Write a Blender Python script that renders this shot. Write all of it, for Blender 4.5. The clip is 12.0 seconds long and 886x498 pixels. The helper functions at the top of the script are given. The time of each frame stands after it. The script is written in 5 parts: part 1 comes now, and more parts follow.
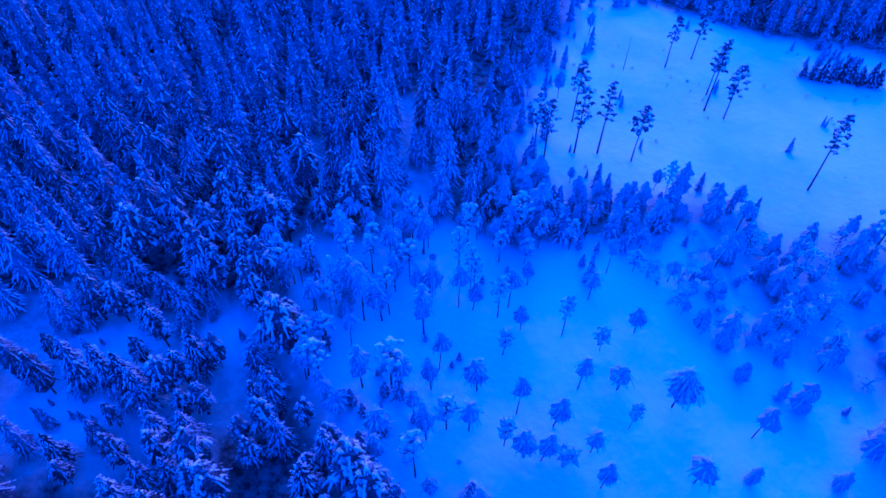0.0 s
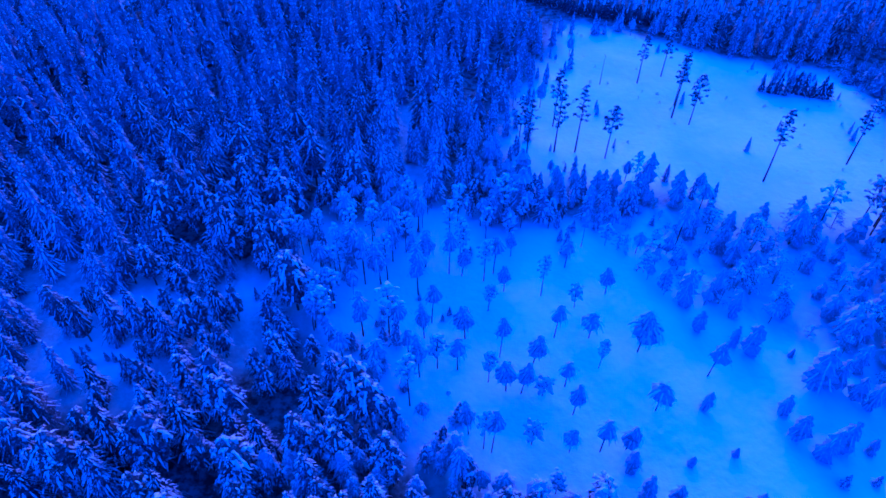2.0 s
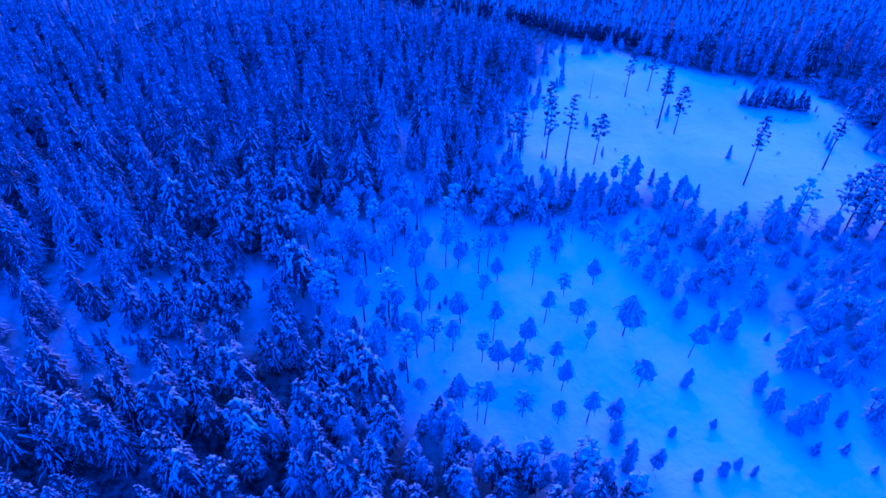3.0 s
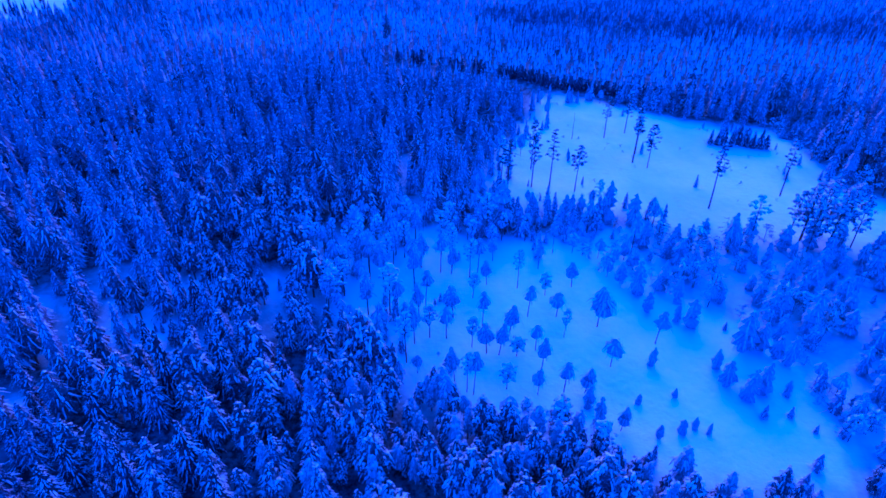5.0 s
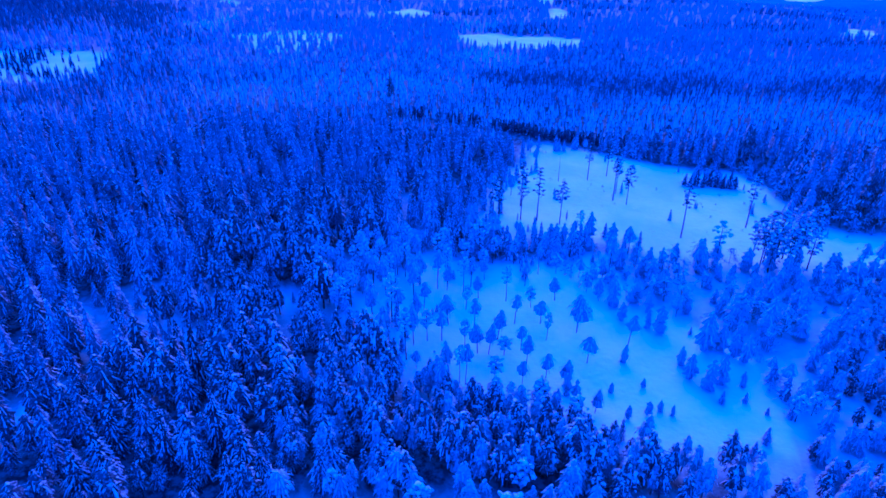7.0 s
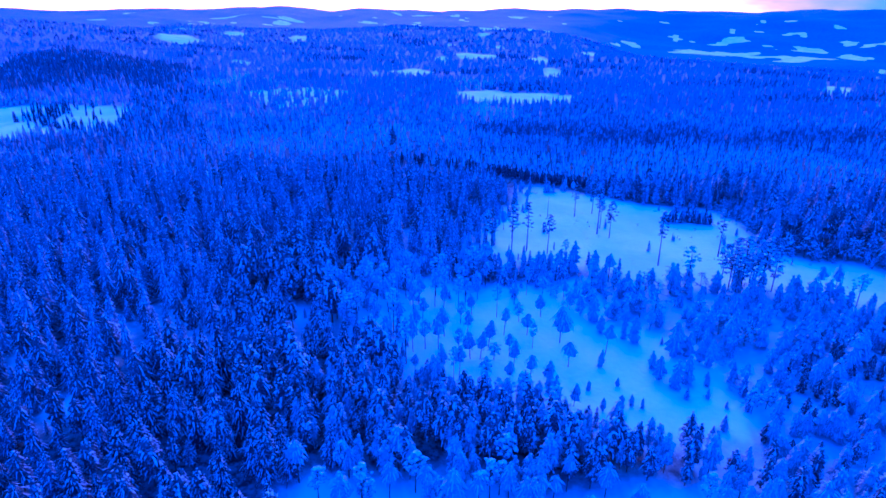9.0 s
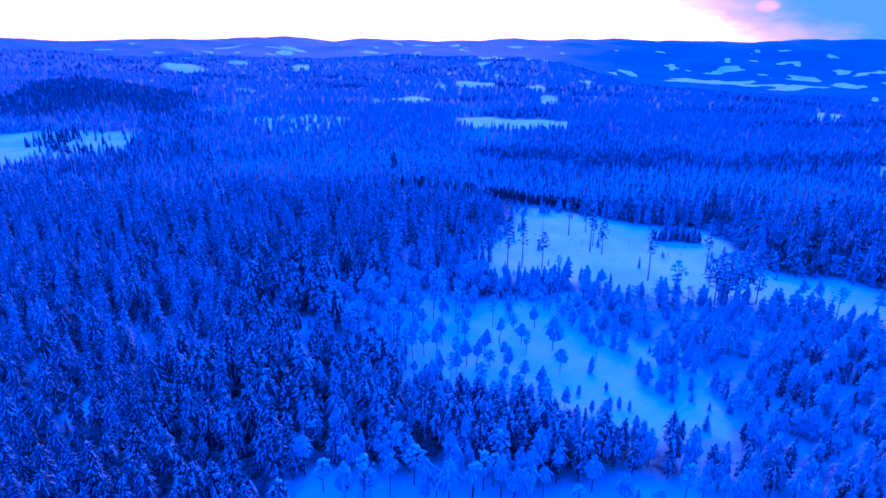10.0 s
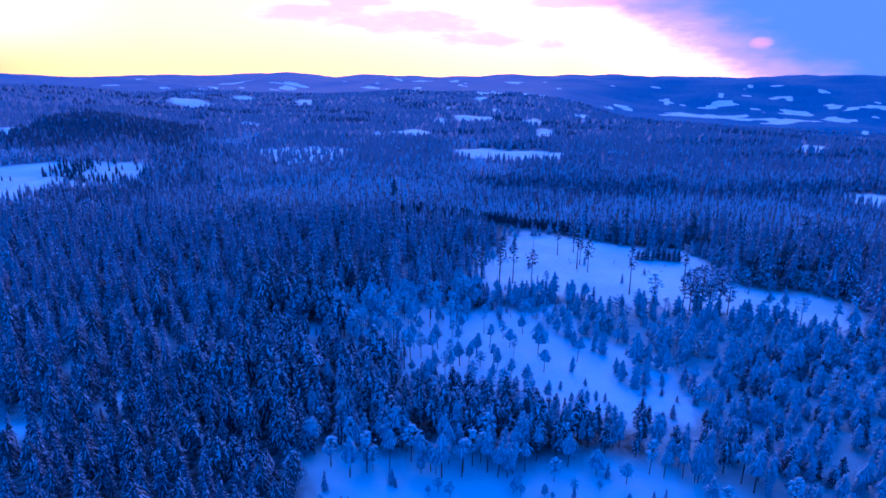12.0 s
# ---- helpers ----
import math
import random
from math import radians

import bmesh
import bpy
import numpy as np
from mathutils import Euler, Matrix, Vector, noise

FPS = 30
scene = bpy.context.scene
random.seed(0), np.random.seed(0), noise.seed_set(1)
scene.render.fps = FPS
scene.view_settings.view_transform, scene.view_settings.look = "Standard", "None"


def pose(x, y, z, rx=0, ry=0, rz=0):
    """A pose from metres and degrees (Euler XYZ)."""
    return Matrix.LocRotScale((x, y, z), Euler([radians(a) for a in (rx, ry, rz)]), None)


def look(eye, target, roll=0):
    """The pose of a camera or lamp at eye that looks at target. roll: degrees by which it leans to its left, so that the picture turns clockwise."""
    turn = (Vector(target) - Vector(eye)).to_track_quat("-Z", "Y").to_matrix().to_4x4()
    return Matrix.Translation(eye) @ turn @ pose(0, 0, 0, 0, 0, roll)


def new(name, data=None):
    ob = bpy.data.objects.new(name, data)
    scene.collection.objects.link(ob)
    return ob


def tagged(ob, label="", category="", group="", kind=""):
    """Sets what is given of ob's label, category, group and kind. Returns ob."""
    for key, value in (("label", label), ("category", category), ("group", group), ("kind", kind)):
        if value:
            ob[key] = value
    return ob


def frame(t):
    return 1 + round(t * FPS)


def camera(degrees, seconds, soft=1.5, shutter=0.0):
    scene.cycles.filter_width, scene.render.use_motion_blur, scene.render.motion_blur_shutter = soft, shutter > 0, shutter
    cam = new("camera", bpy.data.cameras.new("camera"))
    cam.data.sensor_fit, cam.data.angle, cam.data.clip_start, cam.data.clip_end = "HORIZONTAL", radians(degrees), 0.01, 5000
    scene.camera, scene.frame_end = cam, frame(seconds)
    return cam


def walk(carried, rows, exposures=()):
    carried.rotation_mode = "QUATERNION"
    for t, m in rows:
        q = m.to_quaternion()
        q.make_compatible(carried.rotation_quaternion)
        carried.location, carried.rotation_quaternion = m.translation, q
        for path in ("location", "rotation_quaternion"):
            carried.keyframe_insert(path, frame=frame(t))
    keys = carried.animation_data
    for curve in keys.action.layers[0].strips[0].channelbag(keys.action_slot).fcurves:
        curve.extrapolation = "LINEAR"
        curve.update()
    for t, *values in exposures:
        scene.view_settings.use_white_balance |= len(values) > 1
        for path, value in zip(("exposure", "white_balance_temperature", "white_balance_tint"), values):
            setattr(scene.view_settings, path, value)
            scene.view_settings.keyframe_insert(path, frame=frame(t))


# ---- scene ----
cam = camera(72.0, 12.0, 1.65)
PATH = [
    (0, (0.075, -0.812, 90.915), (-0.263, 6.035, 83.635), 1.27),
    (0.5, (0.816, -6.115, 90.704), (0.471, 0.885, 83.571), 1.21),
    (1, (1.546, -11.470, 90.485), (1.193, -4.329, 83.493), 1.16),
    (1.5, (2.265, -16.869, 90.258), (1.903, -9.588, 83.412), 1.11),
    (2, (2.974, -22.304, 90.025), (2.601, -14.880, 83.336), 1.06),
    (2.5, (3.674, -27.768, 89.789), (3.289, -20.194, 83.271), 1.01),
    (3, (4.366, -33.254, 89.551), (3.968, -25.522, 83.221), 0.96),
    (5, (7.072, -55.270, 88.617), (6.614, -46.899, 83.166), 0.80),
    (5.5, (7.738, -60.760, 88.397), (7.264, -52.242, 83.180), 0.77),
    (6, (8.401, -66.231, 88.186), (7.912, -57.577, 83.199), 0.73),
    (6.5, (9.063, -71.679, 87.985), (8.559, -62.900, 83.223), 0.70),
    (7, (9.725, -77.097, 87.798), (9.206, -68.204, 83.253), 0.67),
    (9, (12.385, -98.371, 87.208), (11.816, -89.109, 83.482), 0.58),
    (9.5, (13.058, -103.566, 87.110), (12.479, -94.225, 83.587), 0.56),
    (10, (13.736, -108.703, 87.035), (13.149, -99.289, 83.715), 0.54),
    (10.5, (14.420, -113.778, 86.986), (13.826, -104.298, 83.861), 0.53),
    (11, (15.111, -118.788, 86.963), (14.512, -109.253, 84.010), 0.52),
    (11.5, (15.811, -123.728, 86.969), (15.209, -114.156, 84.136), 0.51),
    (12, (16.519, -128.595, 87.006), (15.918, -119.017, 84.196), 0.50),
]
# seconds, stops, kelvin, tint
EXPOSURES = [(0.0, 2.00, 2850, 36), (2.5, 2.04, 2860, 36), (5.0, 2.17, 2900, 36), (9.3, 2.31, 2900, 36), (10.5, 1.98, 2900, 36), (11.0, 1.82, 2910, 37), (11.5, 1.73, 2930, 28), (12.0, 1.66, 2975, 11)]
walk(cam, [(t, look(eye, target, roll)) for t, eye, target, roll in PATH], EXPOSURES)

# ---- world, sun, exposure ----
SUN_ELEVATION, SUN_AZIMUTH = 2.5, 4.0          # degrees above the horizon; degrees east of +y

world = bpy.data.worlds.new("dusk_sky")
scene.world = world
world.use_nodes = True


def link(tree, a, b):
    tree.links.new(a, b)


def node(tree, kind):
    return tree.nodes.new(kind)


def vertex_value(tree, name):
    n = node(tree, "ShaderNodeAttribute")
    n.attribute_name = name
    return n.outputs["Fac"]


def math_node(tree, op, a, b=None, c=None, clamp=False):
    n = node(tree, "ShaderNodeMath")
    n.operation, n.use_clamp = op, clamp
    for slot, value in zip(n.inputs, (a, b, c)):
        if value is None:
            continue
        if isinstance(value, (int, float)):
            slot.default_value = value
        else:
            link(tree, value, slot)
    return n.outputs[0]


def span(tree, value, low, high, to_low=0.0, to_high=1.0, smooth=True):
    n = node(tree, "ShaderNodeMapRange")
    n.clamp, n.interpolation_type = True, "SMOOTHSTEP" if smooth else "LINEAR"
    link(tree, value, n.inputs["Value"])
    for key, number in (("From Min", low), ("From Max", high), ("To Min", to_low), ("To Max", to_high)):
        n.inputs[key].default_value = number
    return n.outputs["Result"]


def blend(tree, factor, a, b, mode="MIX"):
    n = node(tree, "ShaderNodeMix")
    n.data_type, n.blend_type = "RGBA", mode
    for slot, value in ((n.inputs[0], factor), (n.inputs[6], a), (n.inputs[7], b)):
        if isinstance(value, (int, float)):
            slot.default_value = value
        elif isinstance(value, tuple):
            slot.default_value = (*value, 1.0)
        else:
            link(tree, value, slot)
    return n.outputs[2]


def noise_node(tree, vector, scale, detail=3.0, rough=0.55, out="Fac"):
    n = node(tree, "ShaderNodeTexNoise")
    n.inputs["Scale"].default_value, n.inputs["Detail"].default_value, n.inputs["Roughness"].default_value = scale, detail, rough
    if vector is not None:
        link(tree, vector, n.inputs["Vector"])
    return n.outputs[out]


wt = world.node_tree
wt.nodes.clear()
sky = node(wt, "ShaderNodeTexSky")
sky.sky_type, sky.sun_disc = "NISHITA", False
sky.sun_elevation, sky.sun_rotation = radians(SUN_ELEVATION), radians(SUN_AZIMUTH)
sky.air_density, sky.dust_density, sky.ozone_density = 1.0, 0.8, 4.0
coords = node(wt, "ShaderNodeTexCoord").outputs["Generated"]
split = node(wt, "ShaderNodeSeparateXYZ")
link(wt, coords, split.inputs[0])
dx, dy, dz = split.outputs
azimuth = math_node(wt, "ARCTAN2", dx, dy)
# long flat streaks of cloud, stretched along the horizon
streaks = node(wt, "ShaderNodeCombineXYZ")
link(wt, math_node(wt, "SUBTRACT", azimuth, 0.16), streaks.inputs[0])
link(wt, math_node(wt, "MULTIPLY", dz, 3.4), streaks.inputs[1])
streaks.inputs[2].default_value = 3.7
cloud_noise = noise_node(wt, streaks.outputs[0], 3.6, 5.0, 0.55)
ragged = math_node(wt, "ADD", math_node(wt, "MULTIPLY", math_node(wt, "SUBTRACT", cloud_noise, 0.5), 3.0), math_node(wt, "MULTIPLY", math_node(wt, "SUBTRACT", noise_node(wt, streaks.outputs[0], 16.0, 4.0, 0.6), 0.5), 2.4))


def flat_cloud(bearing, height, half_width, half_depth):
    a = math_node(wt, "POWER", math_node(wt, "ABSOLUTE", math_node(wt, "DIVIDE", math_node(wt, "SUBTRACT", azimuth, bearing), half_width)), 2.0)
    b = math_node(wt, "POWER", math_node(wt, "ABSOLUTE", math_node(wt, "DIVIDE", math_node(wt, "SUBTRACT", dz, height), half_depth)), 2.0)
    return span(wt, math_node(wt, "ADD", math_node(wt, "ADD", a, b), ragged), 0.1, 1.5, 1.0, 0.0)


# pink streaks of cloud over the glow
cloud = span(wt, math_node(wt, "MULTIPLY", cloud_noise, span(wt, dz, 0.09, 0.13)), 0.44, 0.6)
for bearing, height, half_width, half_depth in ((-0.13, 0.068, 0.17, 0.024), (-0.26, 0.082, 0.10, 0.016), (-0.01, 0.047, 0.09, 0.015), (0.105, 0.037, 0.045, 0.011), (0.13, 0.10, 0.10, 0.010), (-0.2, 0.10, 0.07, 0.010)):
    cloud = math_node(wt, "MAXIMUM", cloud, flat_cloud(bearing, height, half_width, half_depth))
# the bank of lilac and grey cloud east of the sunset, its edge leaning over the glow
bank = math_node(wt, "ADD", azimuth, math_node(wt, "MULTIPLY", math_node(wt, "SUBTRACT", cloud_noise, 0.5), 0.16))
bank = math_node(wt, "ADD", bank, math_node(wt, "MULTIPLY", dz, 1.7))
bank = math_node(wt, "ADD", bank, math_node(wt, "MULTIPLY", math_node(wt, "SUBTRACT", noise_node(wt, streaks.outputs[0], 11.0, 4.0, 0.6), 0.5), 0.16))
bank_shade = span(wt, bank, 0.32, 0.54)
puff = flat_cloud(0.394, 0.040, 0.015, 0.008)
bank = math_node(wt, "MULTIPLY", span(wt, bank, 0.255, 0.41), span(wt, azimuth, 0.9, 1.4, 1.0, 0.0))
# the glow above the place where the sun went down
glow = math_node(wt, "MULTIPLY", span(wt, dz, 0.09, 0.36, 1.0, 0.0), span(wt, math_node(wt, "ABSOLUTE", math_node(wt, "ADD", azimuth, 0.18)), 0.30, 0.75, 1.0, 0.0))
warm = blend(wt, span(wt, dz, 0.0, 0.06), (10.0, 2.35, 0.10), (9.0, 2.6, 0.17))
clear_sky = blend(wt, math_node(wt, "MULTIPLY", glow, 0.93), sky.outputs[0], warm)
lit = blend(wt, glow, (0.8, 0.9, 1.4), (6.5, 1.35, 0.5))
pink = blend(wt, cloud, clear_sky, lit)
closed = blend(wt, bank, pink, blend(wt, bank_shade, (3.0, 0.95, 0.80), (0.72, 0.58, 0.88)))
closed = blend(wt, math_node(wt, "MULTIPLY", puff, 0.7), closed, (3.6, 0.9, 0.72))
back = node(wt, "ShaderNodeBackground")
link(wt, closed, back.inputs["Color"])
back.inputs["Strength"].default_value = 0.15
link(wt, back.outputs[0], node(wt, "ShaderNodeOutputWorld").inputs["Surface"])

sun_data = bpy.data.lights.new("sun", "SUN")
sun_data.energy, sun_data.angle, sun_data.color = 0.82, radians(70.0), (1.0, 0.48, 0.34)
sun = new("sun", sun_data)
sun.matrix_world = look((300 * math.sin(radians(SUN_AZIMUTH)), 300 * math.cos(radians(SUN_AZIMUTH)), 62.0), (0, 0, 0))

# ---- materials ----


def material(name):
    m = bpy.data.materials.new(name)
    m.use_nodes = True
    t = m.node_tree
    return m, t, t.nodes["Principled BSDF"]


def bump(t, shader, height, strength, distance):
    b = node(t, "ShaderNodeBump")
    b.inputs["Strength"].default_value, b.inputs["Distance"].default_value = strength, distance
    link(t, height, b.inputs["Height"])
    link(t, b.outputs[0], shader.inputs["Normal"])


def snow_ground():
    m, t, s = material("lying_snow")
    p = node(t, "ShaderNodeTexCoord").outputs["Object"]
    drift, fine = noise_node(t, p, 0.035, 4.0), noise_node(t, p, 0.5, 4.0, 0.6)
    cover = blend(t, span(t, drift, 0.35, 0.65), (0.60, 0.67, 0.74), (0.73, 0.78, 0.82))
    heath = span(t, noise_node(t, p, 0.22, 5.0, 0.65), 0.58, 0.76, 0.0, 0.42)
    cover = blend(t, heath, cover, (0.35, 0.36, 0.36))
    bog = vertex_value(t, "bog")
    # a darker, bluer snow colour for the bog and the ground about it
    thin = blend(t, noise_node(t, p, 0.12, 4.0, 0.6), (0.57, 0.665, 0.765), (0.665, 0.755, 0.845))
    cover = blend(t, bog, cover, thin)
    # far floor, paled to the hazy tone of the distant trees
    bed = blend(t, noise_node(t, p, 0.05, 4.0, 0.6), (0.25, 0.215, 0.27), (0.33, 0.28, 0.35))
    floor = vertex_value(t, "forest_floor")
    # needle litter, darkened so that the shade between trees lies in the colour
    shaded_litter = blend(t, span(t, noise_node(t, p, 0.45, 5.0, 0.7), 0.38, 0.62), (0.03, 0.034, 0.042), (0.16, 0.18, 0.21))
    cover = blend(t, floor, cover, blend(t, vertex_value(t, "far_floor"), shaded_litter, bed))
    # far woods: blue and lilac base colours carry the haze of distance
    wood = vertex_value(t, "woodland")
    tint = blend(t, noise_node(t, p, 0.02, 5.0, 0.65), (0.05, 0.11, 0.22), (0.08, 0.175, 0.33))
    tint = blend(t, vertex_value(t, "hazy_wood"), tint, blend(t, noise_node(t, p, 0.012, 5.0, 0.6), (0.17, 0.17, 0.26), (0.27, 0.265, 0.38)))
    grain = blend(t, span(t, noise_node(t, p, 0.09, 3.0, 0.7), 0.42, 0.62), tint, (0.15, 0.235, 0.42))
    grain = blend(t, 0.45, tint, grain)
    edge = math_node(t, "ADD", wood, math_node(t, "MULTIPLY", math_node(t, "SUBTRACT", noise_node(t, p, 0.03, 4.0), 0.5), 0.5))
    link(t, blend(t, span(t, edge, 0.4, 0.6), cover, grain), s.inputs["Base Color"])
    s.inputs["Roughness"].default_value = 0.75
    s.inputs["Specular IOR Level"].default_value = 0.03
    bump(t, s, math_node(t, "ADD", math_node(t, "MULTIPLY", drift, 3.0), fine), 0.6, 0.5)
    return m


def needles(name, dark, light, frost, frost_amount):
    m, t, s = material(name)
    p = node(t, "ShaderNodeTexCoord").outputs["Object"]
    g = node(t, "ShaderNodeNewGeometry")
    base = blend(t, g.outputs["Random Per Island"], dark, light)
    rime = span(t, noise_node(t, p, 2.4, 4.0, 0.65), 0.62 - 0.3 * frost_amount, 0.80 - 0.3 * frost_amount)
    rime = math_node(t, "MULTIPLY", rime, 0.25 + 0.6 * frost_amount)
    link(t, blend(t, rime, base, frost), s.inputs["Base Color"])
    s.inputs["Roughness"].default_value = 0.85
    s.inputs["Specular IOR Level"].default_value = 0.05
    bump(t, s, noise_node(t, p, 7.0, 3.0), 0.8, 0.12)
    return m


def branch_snow(name, cover, dark, thin=(0.60, 0.57, 0.68), full=(0.84, 0.81, 0.91)):
    """Snow lying on branches, broken by needles that show through."""
    m, t, s = material(name)
    p = node(t, "ShaderNodeTexCoord").outputs["Object"]
    g = node(t, "ShaderNodeNewGeometry")
    up = node(t, "ShaderNodeSeparateXYZ")
    link(t, g.outputs["Normal"], up.inputs[0])
    amount = math_node(t, "ADD", noise_node(t, p, 1.5, 5.0, 0.7), math_node(t, "MULTIPLY", up.outputs[2], 0.12))
    amount = math_node(t, "ADD", amount, math_node(t, "MULTIPLY", g.outputs["Random Per Island"], 0.24))
    thick = span(t, amount, 0.76 - 0.3 * cover, 0.90 - 0.3 * cover)
    white = blend(t, noise_node(t, p, 0.4, 3.0), thin, full)
    link(t, blend(t, thick, dark, white), s.inputs["Base Color"])
    s.inputs["Roughness"].default_value = 0.8
    s.inputs["Specular IOR Level"].default_value = 0.05
    bump(t, s, noise_node(t, p, 4.0, 4.0, 0.65), 0.9, 0.2)
    return m


def bark(name, low, high):
    m, t, s = material(name)
    p = node(t, "ShaderNodeTexCoord").outputs["Object"]
    stretch = node(t, "ShaderNodeMapping")
    stretch.inputs["Scale"].default_value = (6.0, 6.0, 1.2)
    link(t, p, stretch.inputs["Vector"])
    grain = noise_node(t, stretch.outputs[0], 1.5, 5.0, 0.65)
    link(t, blend(t, span(t, grain, 0.3, 0.7), low, high), s.inputs["Base Color"])
    s.inputs["Roughness"].default_value = 0.9
    bump(t, s, grain, 0.8, 0.05)
    return m


SNOW = snow_ground()
NEEDLE = needles("spruce_needles", (0.03, 0.031, 0.045), (0.085, 0.086, 0.12), (0.46, 0.45, 0.58), 0.58)
NEEDLE_SNOW = branch_snow("snow_on_spruce", 0.6, (0.06, 0.064, 0.09))
PINE_NEEDLE = needles("pine_needles", (0.03, 0.032, 0.044), (0.08, 0.083, 0.108), (0.46, 0.47, 0.55), 0.45)
PINE_SNOW = branch_snow("snow_on_pine", 0.64, (0.07, 0.075, 0.1), (0.52, 0.50, 0.60), (0.76, 0.735, 0.83))
BOG_SNOW = branch_snow("snow_on_bog_pine", 0.80, (0.28, 0.35, 0.44), (0.46, 0.54, 0.66), (0.62, 0.68, 0.80))
FIELD_SNOW = branch_snow("thin_snow_on_field_pine", 0.42, (0.05, 0.056, 0.06))
DARK_NEEDLE = needles("dark_spruce_needles", (0.02, 0.022, 0.034), (0.055, 0.06, 0.08), (0.38, 0.40, 0.54), 0.35)
DARK_SNOW = branch_snow("thin_snow_on_spruce", 0.54, (0.035, 0.04, 0.05))
HEDGE_SNOW = branch_snow("sparse_snow_on_spruce", 0.12, (0.014, 0.018, 0.022))
# rimed and far spruces; paler lilac tones with distance stand in for haze
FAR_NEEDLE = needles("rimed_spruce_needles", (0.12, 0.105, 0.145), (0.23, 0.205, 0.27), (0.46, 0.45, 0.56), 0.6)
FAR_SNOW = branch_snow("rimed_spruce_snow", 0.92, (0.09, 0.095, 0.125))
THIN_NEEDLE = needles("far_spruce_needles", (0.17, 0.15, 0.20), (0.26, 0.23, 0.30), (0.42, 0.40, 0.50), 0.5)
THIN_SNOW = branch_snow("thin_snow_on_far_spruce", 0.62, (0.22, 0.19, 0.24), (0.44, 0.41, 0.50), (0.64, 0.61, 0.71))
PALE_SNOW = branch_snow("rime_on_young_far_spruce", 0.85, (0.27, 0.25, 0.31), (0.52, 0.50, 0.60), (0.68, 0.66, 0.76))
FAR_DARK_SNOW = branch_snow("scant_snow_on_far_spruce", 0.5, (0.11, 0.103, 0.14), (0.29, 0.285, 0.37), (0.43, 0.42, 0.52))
HILL_RIME_HAZE = needles("rimed_hazy_far_spruce", (0.285, 0.25, 0.315), (0.34, 0.30, 0.375), (0.44, 0.41, 0.52), 0.15)
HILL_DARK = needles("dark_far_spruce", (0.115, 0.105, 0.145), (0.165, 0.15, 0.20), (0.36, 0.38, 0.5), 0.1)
BOG_NEEDLE = needles("rimed_pine_needles", (0.19, 0.215, 0.27), (0.29, 0.32, 0.40), (0.45, 0.48, 0.58), 0.6)
TWIG = needles("frosted_twigs", (0.06, 0.065, 0.08), (0.14, 0.15, 0.18), (0.5, 0.53, 0.66), 0.6)
TWIG_FROST = branch_snow("hoarfrost_on_twigs", 0.72, (0.15, 0.17, 0.21), (0.50, 0.56, 0.68), (0.70, 0.74, 0.85))
SPRUCE_BARK = bark("spruce_bark", (0.026, 0.024, 0.024), (0.075, 0.068, 0.066))
PINE_BARK = bark("pine_bark", (0.03, 0.025, 0.024), (0.085, 0.064, 0.055))
BIRCH_BARK = bark("birch_bark", (0.08, 0.07, 0.065), (0.32, 0.31, 0.30))

# ---- the lie of the land ----
HOME = (16.0, -128.0)


def smoothstep(a, b, v):
    k = np.clip((v - a) / (b - a), 0.0, 1.0)
    return k * k * (3 - 2 * k)


def waves(x, y, size, seed):
    """Smooth rolling noise between about -1 and 1, made of crossing sines."""
    r = np.random.RandomState(seed)
    total = 0.0
    for i in range(7):
        a, k, ph = r.uniform(0, 2 * math.pi), r.uniform(0.6, 1.9) * 2 * math.pi / size, r.uniform(0, 2 * math.pi)
        total = total + np.sin((x * math.cos(a) + y * math.sin(a)) * k + ph)
    return total / 3.6


def land(x, y):
    """Height of the ground."""
    x, y = np.asarray(x, float), np.asarray(y, float)
    u, v = x - HOME[0], y - HOME[1]
    r, a = np.hypot(u, v), np.degrees(np.arctan2(u, v))
    z = 0.35 * waves(x, y, 22.0, 3) + 0.9 * waves(x, y, 90.0, 4) * smoothstep(150, 400, r)
    z = z + smoothstep(400, 900, r) * 3.0 * waves(x, y, 300.0, 5)
    # wooded knoll in the west
    z = z + 25.0 * np.exp(-((a + 33.0) / 6.0) ** 2 - ((r - 910.0) / 120.0) ** 2)
    # long wooded hill far off in the west
    z = z + 50.0 * smoothstep(-21.0, -42.0, a) * np.exp(-((r - 1850.0) / 330.0) ** 2)
    # rolling country that climbs to the long ridge
    z = z + smoothstep(1100, 2000, r) * 10.0 * waves(x, y, 620.0, 6)
    z = z + 17.0 * np.exp(-((a + 4.0) / 12.0) ** 2 - ((r - 1950.0) / 330.0) ** 2)
    # valley in the east, beyond the edge of the plateau
    rim = 1330.0 - 15.0 * np.clip(a, 0.0, 40.0)
    east = smoothstep(4.0, 16.0, a)
    z = z - 92.0 * east * smoothstep(rim, rim + 900.0, r)
    ridge = 50.0 + 0.35 * a + 7.0 * np.sin(np.radians(a * 14.0)) + 4.0 * np.sin(np.radians(a * 37.0 + 60.0)) * (1 - east)
    z = z + (ridge + 92.0 * east + 6.0 * east) * smoothstep(2700, 4300, r)
    return z


def inside(x, y, polygon):
    x, y = np.asarray(x, float), np.asarray(y, float)
    hit = np.zeros(x.shape, bool)
    for (x0, y0), (x1, y1) in zip(polygon, polygon[1:] + polygon[:1]):
        if y0 != y1:
            hit ^= ((y0 > y) != (y1 > y)) & (x < (x1 - x0) * (y - y0) / (y1 - y0) + x0)
    return hit


def oval(x, y, cx, cy, rx, ry):
    return ((x - cx) / rx) ** 2 + ((y - cy) / ry) ** 2 < 1.0


